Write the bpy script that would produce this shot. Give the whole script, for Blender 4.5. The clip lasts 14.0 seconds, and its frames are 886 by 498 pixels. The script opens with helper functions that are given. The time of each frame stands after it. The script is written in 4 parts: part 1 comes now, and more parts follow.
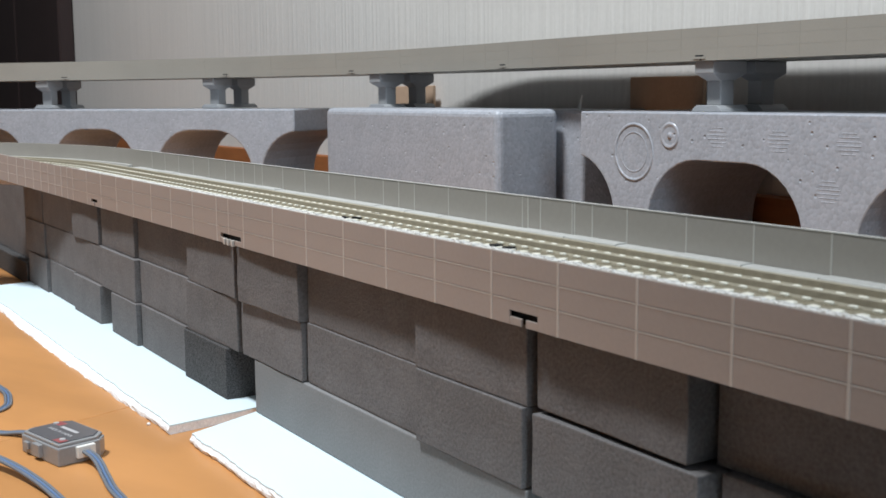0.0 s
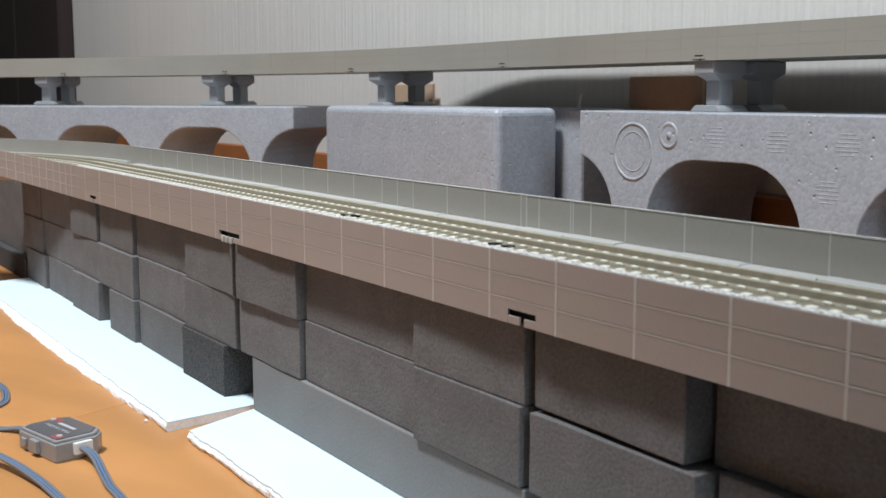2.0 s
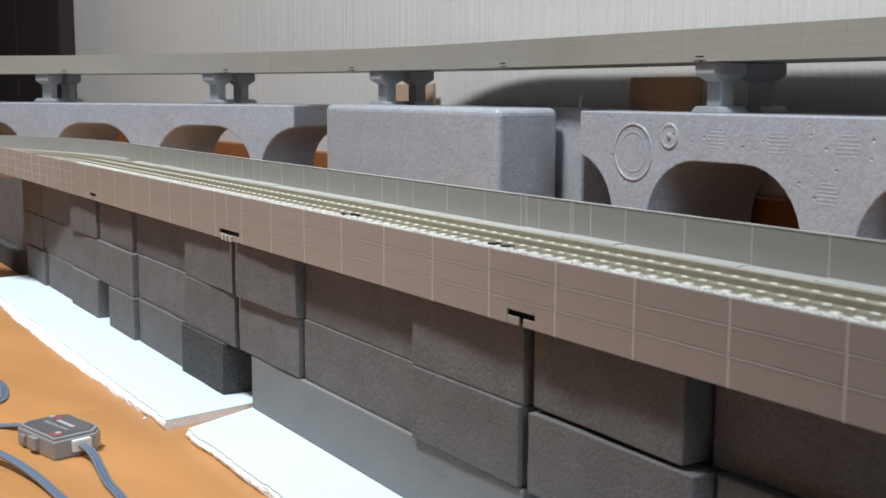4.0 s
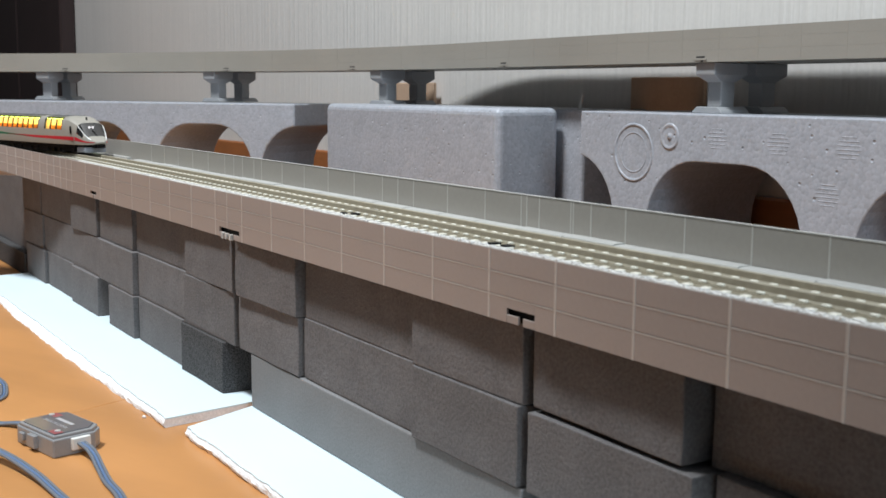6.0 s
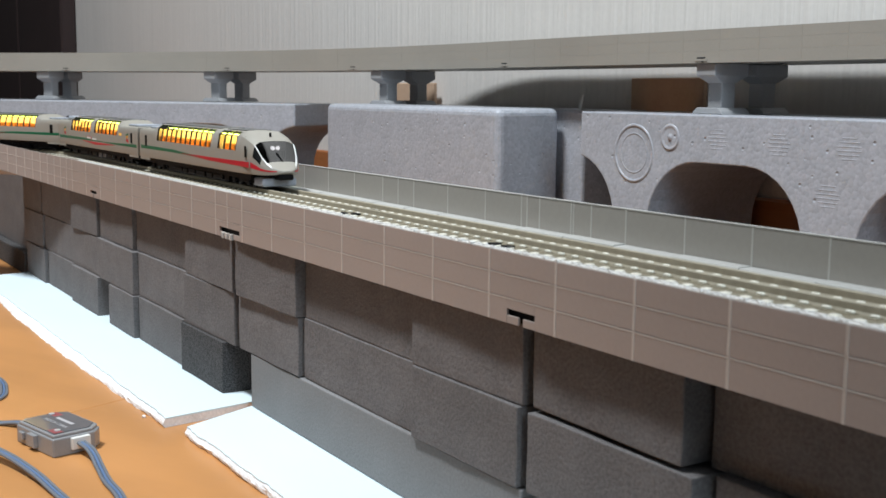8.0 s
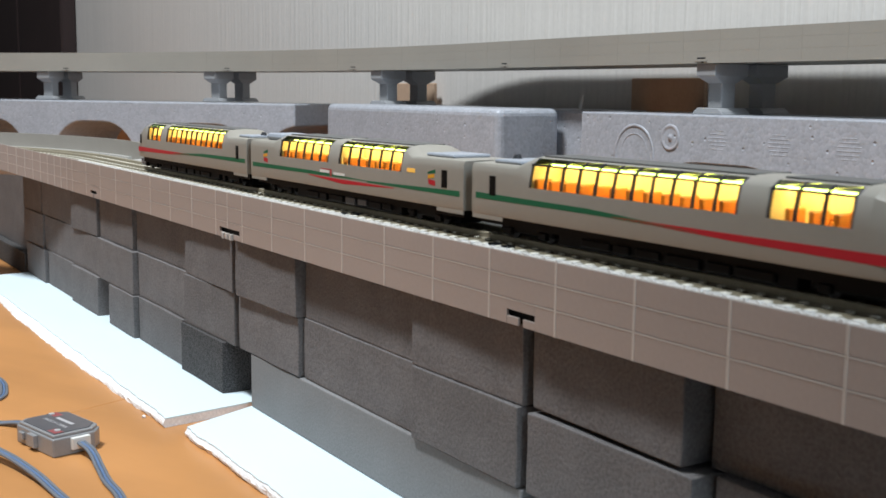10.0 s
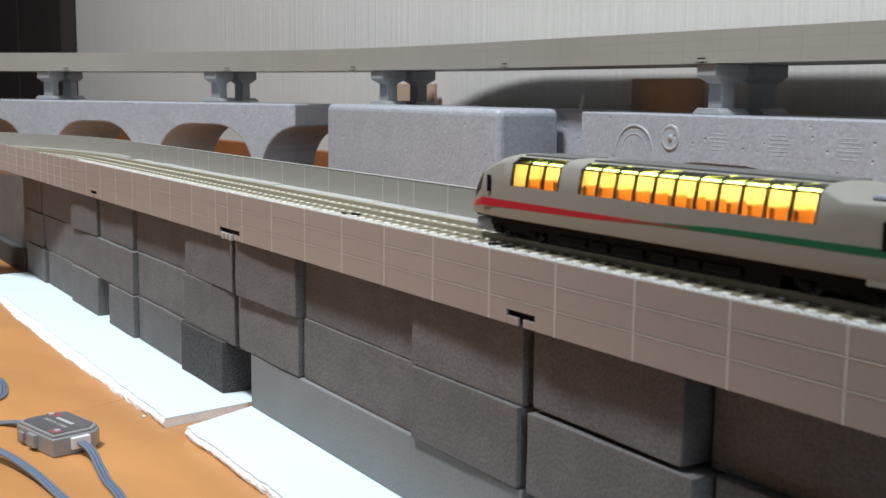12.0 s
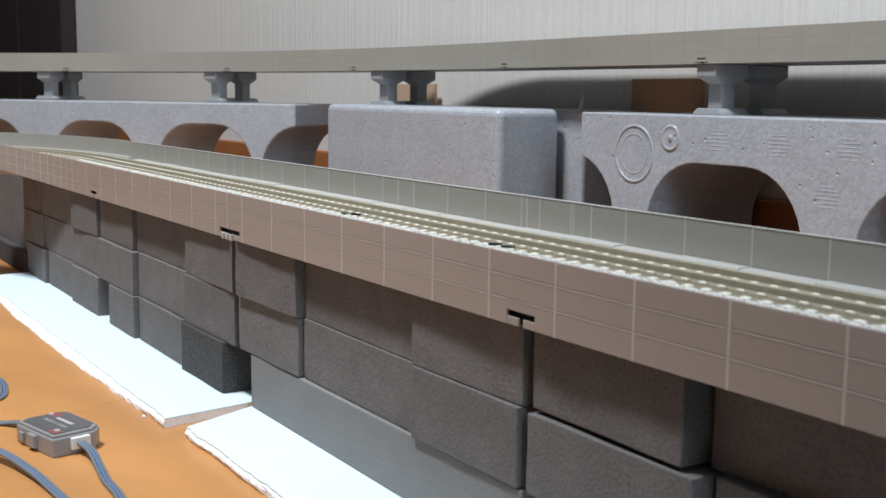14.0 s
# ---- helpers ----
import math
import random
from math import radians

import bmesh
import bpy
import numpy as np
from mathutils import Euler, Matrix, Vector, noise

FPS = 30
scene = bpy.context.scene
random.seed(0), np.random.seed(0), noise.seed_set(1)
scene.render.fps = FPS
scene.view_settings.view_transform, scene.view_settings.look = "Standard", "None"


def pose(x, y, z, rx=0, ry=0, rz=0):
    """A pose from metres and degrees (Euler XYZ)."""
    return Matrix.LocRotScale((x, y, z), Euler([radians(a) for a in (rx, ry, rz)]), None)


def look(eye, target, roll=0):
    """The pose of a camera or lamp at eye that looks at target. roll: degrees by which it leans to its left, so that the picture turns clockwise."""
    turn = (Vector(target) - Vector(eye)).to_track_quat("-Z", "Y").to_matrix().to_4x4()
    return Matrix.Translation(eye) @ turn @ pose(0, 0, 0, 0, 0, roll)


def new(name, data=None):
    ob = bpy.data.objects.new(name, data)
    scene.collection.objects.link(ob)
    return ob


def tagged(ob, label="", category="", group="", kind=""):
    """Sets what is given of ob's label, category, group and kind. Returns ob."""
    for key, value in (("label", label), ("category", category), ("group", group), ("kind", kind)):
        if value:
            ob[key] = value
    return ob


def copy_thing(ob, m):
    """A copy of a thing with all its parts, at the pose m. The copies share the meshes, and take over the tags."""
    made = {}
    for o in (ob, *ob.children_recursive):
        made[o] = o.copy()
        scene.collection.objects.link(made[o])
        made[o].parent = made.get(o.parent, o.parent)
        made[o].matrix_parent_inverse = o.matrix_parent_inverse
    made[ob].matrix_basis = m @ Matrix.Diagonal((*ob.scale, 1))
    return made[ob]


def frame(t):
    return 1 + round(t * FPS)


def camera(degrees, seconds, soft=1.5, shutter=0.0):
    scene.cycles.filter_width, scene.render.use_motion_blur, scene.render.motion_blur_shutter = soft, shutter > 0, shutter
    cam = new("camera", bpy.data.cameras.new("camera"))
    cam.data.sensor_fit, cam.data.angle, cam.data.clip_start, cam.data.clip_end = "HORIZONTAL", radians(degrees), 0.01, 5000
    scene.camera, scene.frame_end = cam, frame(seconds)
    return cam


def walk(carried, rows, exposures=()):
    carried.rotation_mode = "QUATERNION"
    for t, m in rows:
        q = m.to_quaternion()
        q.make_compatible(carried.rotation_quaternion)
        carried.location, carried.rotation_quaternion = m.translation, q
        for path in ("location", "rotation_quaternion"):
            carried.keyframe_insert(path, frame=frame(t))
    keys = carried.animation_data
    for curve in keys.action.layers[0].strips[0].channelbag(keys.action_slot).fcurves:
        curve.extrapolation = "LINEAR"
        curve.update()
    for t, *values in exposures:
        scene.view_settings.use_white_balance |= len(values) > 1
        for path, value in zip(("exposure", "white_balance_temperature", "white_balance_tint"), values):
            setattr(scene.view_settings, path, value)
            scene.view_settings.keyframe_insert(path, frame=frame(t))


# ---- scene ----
MM = 0.001
EYE = (0.215882, -0.155113, 0.054152)


def aim(yaw, pitch, lean):
    """Camera pose: yaw to the left of +y, pitch down, lean in the picture plane."""
    return pose(*EYE) @ pose(0, 0, 0, 0, 0, yaw) @ pose(0, 0, 0, 90 - pitch, 0, 0) @ pose(0, 0, 0, 0, 0, lean)


cam = camera(42.005, 14.0, soft=1.55, shutter=0.12)
cam.data.dof.use_dof = True
cam.data.dof.focus_distance = 0.46
cam.data.dof.aperture_fstop = 60
walk(cam, [
    (0, aim(58.3145, 7.6054, -0.4675)),
    (0.5, aim(58.2895, 7.6294, -0.3945)),
    (1, aim(58.2575, 7.6494, -0.2845)),
    (1.5, aim(58.2395, 7.6714, -0.1945)),
    (2, aim(58.2375, 7.6824, -0.1345)),
    (2.5, aim(58.2275, 7.6944, -0.0545)),
    (3, aim(58.2275, 7.6994, 0.0555)),
    (5.5, aim(58.2195, 7.7324, 0.3555)),
    (6, aim(58.2255, 7.7364, 0.4315)),
    (6.5, aim(58.2285, 7.7294, 0.4935)),
    (7.5, aim(58.2325, 7.7294, 0.5455)),
    (8.2, aim(58.2345, 7.7194, 0.5555)),
    (10.3, aim(58.2375, 7.7144, 0.5755)),
    (12, aim(58.2375, 7.7094, 0.5955)),
    (13, aim(58.2375, 7.6994, 0.6055)),
    (14, aim(58.2375, 7.6994, 0.6055)),
])

# ---- light: one ceiling lamp in a closed room ----
world = bpy.data.worlds.new("world")
scene.world = world
world.use_nodes = True
world.node_tree.nodes["Background"].inputs[0].default_value = (0.8, 0.9, 1.0, 1)
world.node_tree.nodes["Background"].inputs[1].default_value = 0.05
lamp_data = bpy.data.lights.new("ceiling_lamp_light", "AREA")
lamp_data.shape, lamp_data.size, lamp_data.size_y = "ELLIPSE", 0.60, 0.24
lamp_data.energy = 60
lamp_data.color = (0.925, 1.0, 1.06)
lamp = new("ceiling_lamp_light", lamp_data)
lamp.matrix_world = look((-0.32, -0.62, 1.95), (-0.25, 0.1, 0.0))
sky_data = bpy.data.lights.new("window_daylight", "AREA")
sky_data.shape, sky_data.size, sky_data.size_y = "RECTANGLE", 0.30, 0.72
sky_data.energy = 7.5
sky_data.color = (0.70, 0.86, 1.0)
sky_light = new("window_daylight", sky_data)
sky_light.matrix_world = look((0.925, -0.085, 0.62), (-0.4, 0.1, 0.0))
scene.view_settings.exposure = 0.0


# ---- materials ----
def material(name, base, rough=0.5, metal=0.0, grain=0.0, grain_size=0.002, blotch=0.0, blotch_size=0.02,
             bump=0.0, spec=0.5, per_object=0.0):
    """Principled surface with fine grain, larger blotches and relief; sizes in metres."""
    m = bpy.data.materials.new(name)
    m.use_nodes = True
    nt = m.node_tree
    b = nt.nodes["Principled BSDF"]
    b.inputs["Roughness"].default_value = rough
    b.inputs["Metallic"].default_value = metal
    b.inputs["Specular IOR Level"].default_value = spec
    b.inputs["Base Color"].default_value = (*base, 1)
    tc = nt.nodes.new("ShaderNodeTexCoord")
    last = None
    fine = nt.nodes.new("ShaderNodeTexNoise")
    fine.inputs["Scale"].default_value = 1 / grain_size
    fine.inputs["Detail"].default_value = 4
    nt.links.new(tc.outputs["Object"], fine.inputs["Vector"])
    big = nt.nodes.new("ShaderNodeTexNoise")
    big.inputs["Scale"].default_value = 1 / blotch_size
    big.inputs["Detail"].default_value = 3
    nt.links.new(tc.outputs["Object"], big.inputs["Vector"])

    def varied(colour_socket, factor_socket, amount):
        r = nt.nodes.new("ShaderNodeMapRange")
        r.inputs["From Min"].default_value, r.inputs["From Max"].default_value = 0.25, 0.75
        r.inputs["To Min"].default_value, r.inputs["To Max"].default_value = 1 - amount, 1 + amount
        nt.links.new(factor_socket, r.inputs["Value"])
        mul = nt.nodes.new("ShaderNodeVectorMath")
        mul.operation = "SCALE"
        if colour_socket is None:
            mul.inputs[0].default_value = base
        else:
            nt.links.new(colour_socket, mul.inputs[0])
        nt.links.new(r.outputs[0], mul.inputs["Scale"])
        return mul.outputs[0]

    if grain:
        last = varied(last, fine.outputs["Fac"], grain)
    if blotch:
        last = varied(last, big.outputs["Fac"], blotch)
    if per_object:
        info = nt.nodes.new("ShaderNodeObjectInfo")
        r = nt.nodes.new("ShaderNodeMapRange")
        r.inputs["To Min"].default_value, r.inputs["To Max"].default_value = 1 - per_object, 1 + per_object
        nt.links.new(info.outputs["Random"], r.inputs["Value"])
        mul = nt.nodes.new("ShaderNodeVectorMath")
        mul.operation = "SCALE"
        if last is None:
            mul.inputs[0].default_value = base
        else:
            nt.links.new(last, mul.inputs[0])
        nt.links.new(r.outputs[0], mul.inputs["Scale"])
        last = mul.outputs[0]
    if last is not None:
        nt.links.new(last, b.inputs["Base Color"])
    if bump:
        bn = nt.nodes.new("ShaderNodeBump")
        bn.inputs["Strength"].default_value = bump
        bn.inputs["Distance"].default_value = grain_size * 0.5
        nt.links.new(fine.outputs["Fac"], bn.inputs["Height"])
        nt.links.new(bn.outputs[0], b.inputs["Normal"])
    return m


def emissive(name, colour, strength):
    m = bpy.data.materials.new(name)
    m.use_nodes = True
    b = m.node_tree.nodes["Principled BSDF"]
    b.inputs["Base Color"].default_value = (*colour, 1)
    b.inputs["Emission Color"].default_value = (*colour, 1)
    b.inputs["Emission Strength"].default_value = strength
    return m


def glass(name, tint, gloss=0.08):
    m = bpy.data.materials.new(name)
    m.use_nodes = True
    nt = m.node_tree
    nt.nodes.remove(nt.nodes["Principled BSDF"])
    clear = nt.nodes.new("ShaderNodeBsdfTransparent")
    clear.inputs[0].default_value = (*tint, 1)
    shine = nt.nodes.new("ShaderNodeBsdfGlossy")
    shine.inputs["Roughness"].default_value = 0.06
    mix = nt.nodes.new("ShaderNodeMixShader")
    mix.inputs[0].default_value = gloss
    nt.links.new(clear.outputs[0], mix.inputs[1])
    nt.links.new(shine.outputs[0], mix.inputs[2])
    nt.links.new(mix.outputs[0], nt.nodes["Material Output"].inputs[0])
    return m


def wallpaper_material():
    """Pale ribbed wallpaper: uneven upright cords, 3 to 6 mm apart."""
    m = material("ribbed wallpaper", (0.63, 0.595, 0.56), 0.75, blotch=0.04, blotch_size=0.25, grain=0.03, grain_size=0.003)
    nt = m.node_tree
    b = nt.nodes["Principled BSDF"]
    tc = nt.nodes.new("ShaderNodeTexCoord")
    mp = nt.nodes.new("ShaderNodeMapping")
    mp.inputs["Scale"].default_value = (1.0, 1.0, 0.012)
    nz = nt.nodes.new("ShaderNodeTexNoise")
    nz.inputs["Scale"].default_value = 250
    nz.inputs["Detail"].default_value = 2
    nt.links.new(tc.outputs["Object"], mp.inputs[0])
    nt.links.new(mp.outputs[0], nz.inputs["Vector"])
    bn = nt.nodes.new("ShaderNodeBump")
    bn.inputs["Strength"].default_value = 0.35
    bn.inputs["Distance"].default_value = 0.003
    nt.links.new(nz.outputs["Fac"], bn.inputs["Height"])
    nt.links.new(bn.outputs[0], b.inputs["Normal"])
    old = b.inputs["Base Color"].links[0].from_socket
    r = nt.nodes.new("ShaderNodeMapRange")
    r.inputs["From Min"].default_value, r.inputs["From Max"].default_value = 0.3, 0.7
    r.inputs["To Min"].default_value, r.inputs["To Max"].default_value = 0.95, 1.025
    nt.links.new(nz.outputs["Fac"], r.inputs["Value"])
    mul = nt.nodes.new("ShaderNodeVectorMath")
    mul.operation = "SCALE"
    nt.links.new(old, mul.inputs[0])
    nt.links.new(r.outputs[0], mul.inputs["Scale"])
    nt.links.new(mul.outputs[0], b.inputs["Base Color"])
    return m


def bead_foam_material():
    """Silver-grey expanded bead foam: small closed beads with pin holes between them."""
    m = material("grey bead foam", (0.40, 0.41, 0.445), 0.30, grain=0.06, grain_size=0.0015, blotch=0.07, blotch_size=0.03)
    nt = m.node_tree
    b = nt.nodes["Principled BSDF"]
    tc = nt.nodes.new("ShaderNodeTexCoord")
    v = nt.nodes.new("ShaderNodeTexVoronoi")
    v.inputs["Scale"].default_value = 520
    nt.links.new(tc.outputs["Object"], v.inputs["Vector"])
    bn = nt.nodes.new("ShaderNodeBump")
    bn.invert = True
    bn.inputs["Strength"].default_value = 0.10
    bn.inputs["Distance"].default_value = 0.0012
    nt.links.new(v.outputs["Distance"], bn.inputs["Height"])
    pits = nt.nodes.new("ShaderNodeTexVoronoi")
    pits.inputs["Scale"].default_value = 150
    nt.links.new(tc.outputs["Object"], pits.inputs["Vector"])
    edge = nt.nodes.new("ShaderNodeMapRange")
    edge.inputs["From Min"].default_value, edge.inputs["From Max"].default_value = 0.05, 0.14
    nt.links.new(pits.outputs["Distance"], edge.inputs["Value"])
    bn2 = nt.nodes.new("ShaderNodeBump")
    bn2.inputs["Strength"].default_value = 0.55
    bn2.inputs["Distance"].default_value = 0.0010
    nt.links.new(edge.outputs[0], bn2.inputs["Height"])
    nt.links.new(bn.outputs[0], bn2.inputs["Normal"])
    nt.links.new(bn2.outputs[0], b.inputs["Normal"])
    old = b.inputs["Base Color"].links[0].from_socket
    sep = nt.nodes.new("ShaderNodeSeparateColor")
    nt.links.new(v.outputs["Color"], sep.inputs[0])
    r = nt.nodes.new("ShaderNodeMapRange")
    r.inputs["To Min"].default_value, r.inputs["To Max"].default_value = 0.92, 1.1
    nt.links.new(sep.outputs[0], r.inputs["Value"])
    mul = nt.nodes.new("ShaderNodeVectorMath")
    mul.operation = "SCALE"
    nt.links.new(old, mul.inputs[0])
    nt.links.new(r.outputs[0], mul.inputs["Scale"])
    nt.links.new(mul.outputs[0], b.inputs["Base Color"])
    return m


def wood_material(name, base, scale, rough, stretch=(1, 12, 12)):
    m = material(name, base, rough, blotch=0.08, blotch_size=0.08)
    nt = m.node_tree
    b = nt.nodes["Principled BSDF"]
    tc = nt.nodes.new("ShaderNodeTexCoord")
    mp = nt.nodes.new("ShaderNodeMapping")
    mp.inputs["Scale"].default_value = stretch
    nz = nt.nodes.new("ShaderNodeTexNoise")
    nz.inputs["Scale"].default_value = scale
    nz.inputs["Detail"].default_value = 5
    nt.links.new(tc.outputs["Object"], mp.inputs[0])
    nt.links.new(mp.outputs[0], nz.inputs["Vector"])
    old = b.inputs["Base Color"].links[0].from_socket
    r = nt.nodes.new("ShaderNodeMapRange")
    r.inputs["From Min"].default_value, r.inputs["From Max"].default_value = 0.3, 0.7
    r.inputs["To Min"].default_value, r.inputs["To Max"].default_value = 0.86, 1.12
    nt.links.new(nz.outputs["Fac"], r.inputs["Value"])
    mul = nt.nodes.new("ShaderNodeVectorMath")
    mul.operation = "SCALE"
    nt.links.new(old, mul.inputs[0])
    nt.links.new(r.outputs[0], mul.inputs["Scale"])
    nt.links.new(mul.outputs[0], b.inputs["Base Color"])
    return m


WALLPAPER = wallpaper_material()
BEAD_FOAM = bead_foam_material()
GLAZED_FOAM = material("melted glossy foam", (0.42, 0.42, 0.45), 0.12, grain=0.08, grain_size=0.002, bump=0.3)
FLOOR_WOOD = wood_material("orange floor laminate", (0.50, 0.228, 0.078), 9, 0.36, (1, 3, 3))
SKIRT_WOOD = wood_material("red-brown skirting wood", (0.34, 0.12, 0.04), 14, 0.4, (2, 14, 14))
DARK_WOOD = wood_material("dark stained wood", (0.020, 0.008, 0.007), 10, 0.75, (14, 14, 1.5))
# Unseen room surfaces are coloured this dark to cut bounce light.
ROOM_DARK = material("darkened room paint", (0.12, 0.122, 0.125), 0.9, blotch=0.03, blotch_size=0.5)
PLASTIC_BEIGE = material("beige viaduct plastic", (0.385, 0.318, 0.284), 0.42, grain=0.03, grain_size=0.0012, blotch=0.04, blotch_size=0.05, per_object=0.02)
# Greener than the near plastic, and darkened in part for its dimmer light.
PLASTIC_FAR = material("olive-beige viaduct plastic, dimmed", (0.335, 0.312, 0.272), 0.45, grain=0.03, grain_size=0.0012, blotch=0.06, blotch_size=0.05)
PLASTIC_RIB = material("pale plastic seam", (0.54, 0.48, 0.43), 0.45, grain=0.04, grain_size=0.001)
PLASTIC_FENCE = material("grey fence plastic", (0.36, 0.335, 0.30), 0.45, grain=0.03, grain_size=0.0012, blotch=0.05, blotch_size=0.03)
FENCE_RIB = material("pale fence seam", (0.52, 0.505, 0.465), 0.45, grain=0.04, grain_size=0.001)
PLASTIC_KERB = material("pale kerb plastic", (0.43, 0.415, 0.385), 0.6, grain=0.05, grain_size=0.001)
PLASTIC_PIER = material("grey pier plastic", (0.31, 0.31, 0.315), 0.5, grain=0.04, grain_size=0.0015, blotch=0.05, blotch_size=0.02)
CRUST = material("rough cut plastic edge", (0.66, 0.635, 0.60), 0.8, grain=0.15, grain_size=0.001, bump=0.6)
BED = material("khaki track bed", (0.19, 0.16, 0.105), 0.6, grain=0.12, grain_size=0.001, blotch=0.1, blotch_size=0.01)
FASTENER = material("cream rail fastener", (0.74, 0.70, 0.60), 0.6, grain=0.06, grain_size=0.0008)
RAIL = material("weathered nickel rail", (0.35, 0.305, 0.225), 0.55, 0.0, grain=0.1, grain_size=0.0015)
BLACK = material("black plastic", (0.004, 0.004, 0.0045), 0.5, grain=0.2, grain_size=0.001, spec=0.12)
DARK_GREY = material("dark grey plastic", (0.025, 0.025, 0.028), 0.5, grain=0.1, grain_size=0.001, spec=0.3)
CHARCOAL = material("charcoal packing foam", (0.165, 0.153, 0.150), 0.95, grain=0.22, grain_size=0.0009, blotch=0.10, blotch_size=0.012, bump=0.5, spec=0.15, per_object=0.07)
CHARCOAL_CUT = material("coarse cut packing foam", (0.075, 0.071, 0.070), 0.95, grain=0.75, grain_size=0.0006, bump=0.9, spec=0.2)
SLAB_GREY = material("smooth grey foam slab", (0.23, 0.225, 0.222), 0.9, grain=0.12, grain_size=0.0009, blotch=0.06, blotch_size=0.02, bump=0.3, spec=0.2)
PAPER_WHITE = material("white board paper", (0.70, 0.81, 0.85), 0.55, blotch=0.015, blotch_size=0.06)
BOARD_CORE = material("torn board core", (0.88, 0.86, 0.845), 0.9, grain=0.12, grain_size=0.0012, bump=0.7, blotch=0.1, blotch_size=0.01)
BROWN_TINT = material("brown tint", (0.50, 0.345, 0.24), 0.85, grain=0.05, grain_size=0.002, blotch=0.08, blotch_size=0.02)
EQUIPMENT = material("grey underfloor plastic", (0.09, 0.09, 0.095), 0.4, grain=0.15, grain_size=0.001)
BOX_GREY = material("grey feeder box plastic", (0.27, 0.265, 0.265), 0.25, grain=0.05, grain_size=0.001)
LID_SMOKE = material("smoked glossy plastic", (0.12, 0.115, 0.12), 0.12, grain=0.05, grain_size=0.002)
PRINT_RED = material("dark red print", (0.25, 0.06, 0.06), 0.6)
PRINT_WHITE = material("white print", (0.42, 0.40, 0.40), 0.6)
STEEL = material("screw steel", (0.72, 0.72, 0.72), 0.3, 0.4)
CONNECTOR = material("white connector plastic", (0.72, 0.70, 0.66), 0.45)
CABLE_GREY = material("grey cable sheath", (0.15, 0.16, 0.18), 0.45, grain=0.05, grain_size=0.001)
CABLE_BLUE = material("blue cable sheath", (0.11, 0.17, 0.29), 0.45, grain=0.05, grain_size=0.001)
CAR_PAINT = material("champagne car paint", (0.335, 0.308, 0.262), 0.42, 0.05, grain=0.02, grain_size=0.002)
CAR_ROOF = material("grey roof paint", (0.10, 0.10, 0.095), 0.45, grain=0.04, grain_size=0.002)
ROOF_UNIT = material("blue-grey roof unit", (0.34, 0.36, 0.40), 0.45, grain=0.04, grain_size=0.002)
STRIPE_RED = material("red stripe paint", (0.50, 0.018, 0.03), 0.35)
STRIPE_GREEN = material("green stripe paint", (0.012, 0.13, 0.06), 0.35)
STRIPE_YELLOW = material("yellow emblem paint", (0.75, 0.35, 0.03), 0.35)
WHITE_TRIM = material("white trim paint", (0.75, 0.74, 0.70), 0.3)
SEAT = material("orange seat plastic", (0.55, 0.21, 0.03), 0.5, grain=0.1, grain_size=0.002)
CABIN = material("cream cabin lining", (0.80, 0.70, 0.42), 0.6, grain=0.1, grain_size=0.003)
SIDE_GLASS = glass("clear side glass", (0.97, 0.93, 0.72), 0.07)
ROOF_GLASS = glass("green roof glass", (0.40, 0.66, 0.30), 0.12)
CAB_GLASS = glass("dark cab glass", (0.10, 0.10, 0.11), 0.16)
LED = emissive("warm cabin light", (1.0, 0.80, 0.36), 17)
WINDOW_GLOW = emissive("amber window glow", (1.0, 0.55, 0.10), 0.22)
BROW_LAMP = emissive("amber brow lamp", (1.0, 0.75, 0.15), 1.2)
HEADLIGHT = emissive("white cab light", (1.0, 0.98, 0.92), 9)


# ---- mesh helpers, all in millimetres ----
def P(x, y, z, rx=0, ry=0, rz=0):
    return pose(x * MM, y * MM, z * MM, rx, ry, rz)


def part(name, bm, mat, parent=None, label="", smooth=False, kind=""):
    me = bpy.data.meshes.new(name)
    bmesh.ops.scale(bm, vec=(MM, MM, MM), verts=bm.verts)
    bm.to_mesh(me)
    bm.free()
    for m in (mat if isinstance(mat, (list, tuple)) else (mat,)):
        me.materials.append(m)
    if smooth:
        for p in me.polygons:
            p.use_smooth = True
    ob = new(name, me)
    ob.parent = parent
    return tagged(ob, label, kind=kind)


def thing(name, label, category, group="", kind="", m=None):
    ob = tagged(new(name), label, category, group, kind)
    ob.empty_display_size = 0.01
    if m is not None:
        ob.matrix_basis = m
    return ob


def add_box(bm, x0, x1, y0, y1, z0, z1, bevel=0.0, mat=0, m=None):
    r = bmesh.ops.create_cube(bm, size=1)
    for v in r["verts"]:
        v.co = Vector((x0 + (x1 - x0) * (v.co.x + 0.5), y0 + (y1 - y0) * (v.co.y + 0.5), z0 + (z1 - z0) * (v.co.z + 0.5)))
    fs = {f for v in r["verts"] for f in v.link_faces}
    for f in fs:
        f.material_index = mat
    if bevel:
        es = list({e for v in r["verts"] for e in v.link_edges})
        out = bmesh.ops.bevel(bm, geom=es, offset=bevel, segments=1, affect="EDGES")
        for f in out["faces"]:
            f.material_index = mat
        vs = list({v for f in fs if f.is_valid for v in f.verts} | {v for f in out["faces"] for v in f.verts})
    else:
        vs = r["verts"]
    if m is not None:
        bmesh.ops.transform(bm, matrix=m, verts=vs)
    return vs


def box(x0, x1, y0, y1, z0, z1, bevel=0.0):
    bm = bmesh.new()
    add_box(bm, x0, x1, y0, y1, z0, z1, bevel)
    return bm


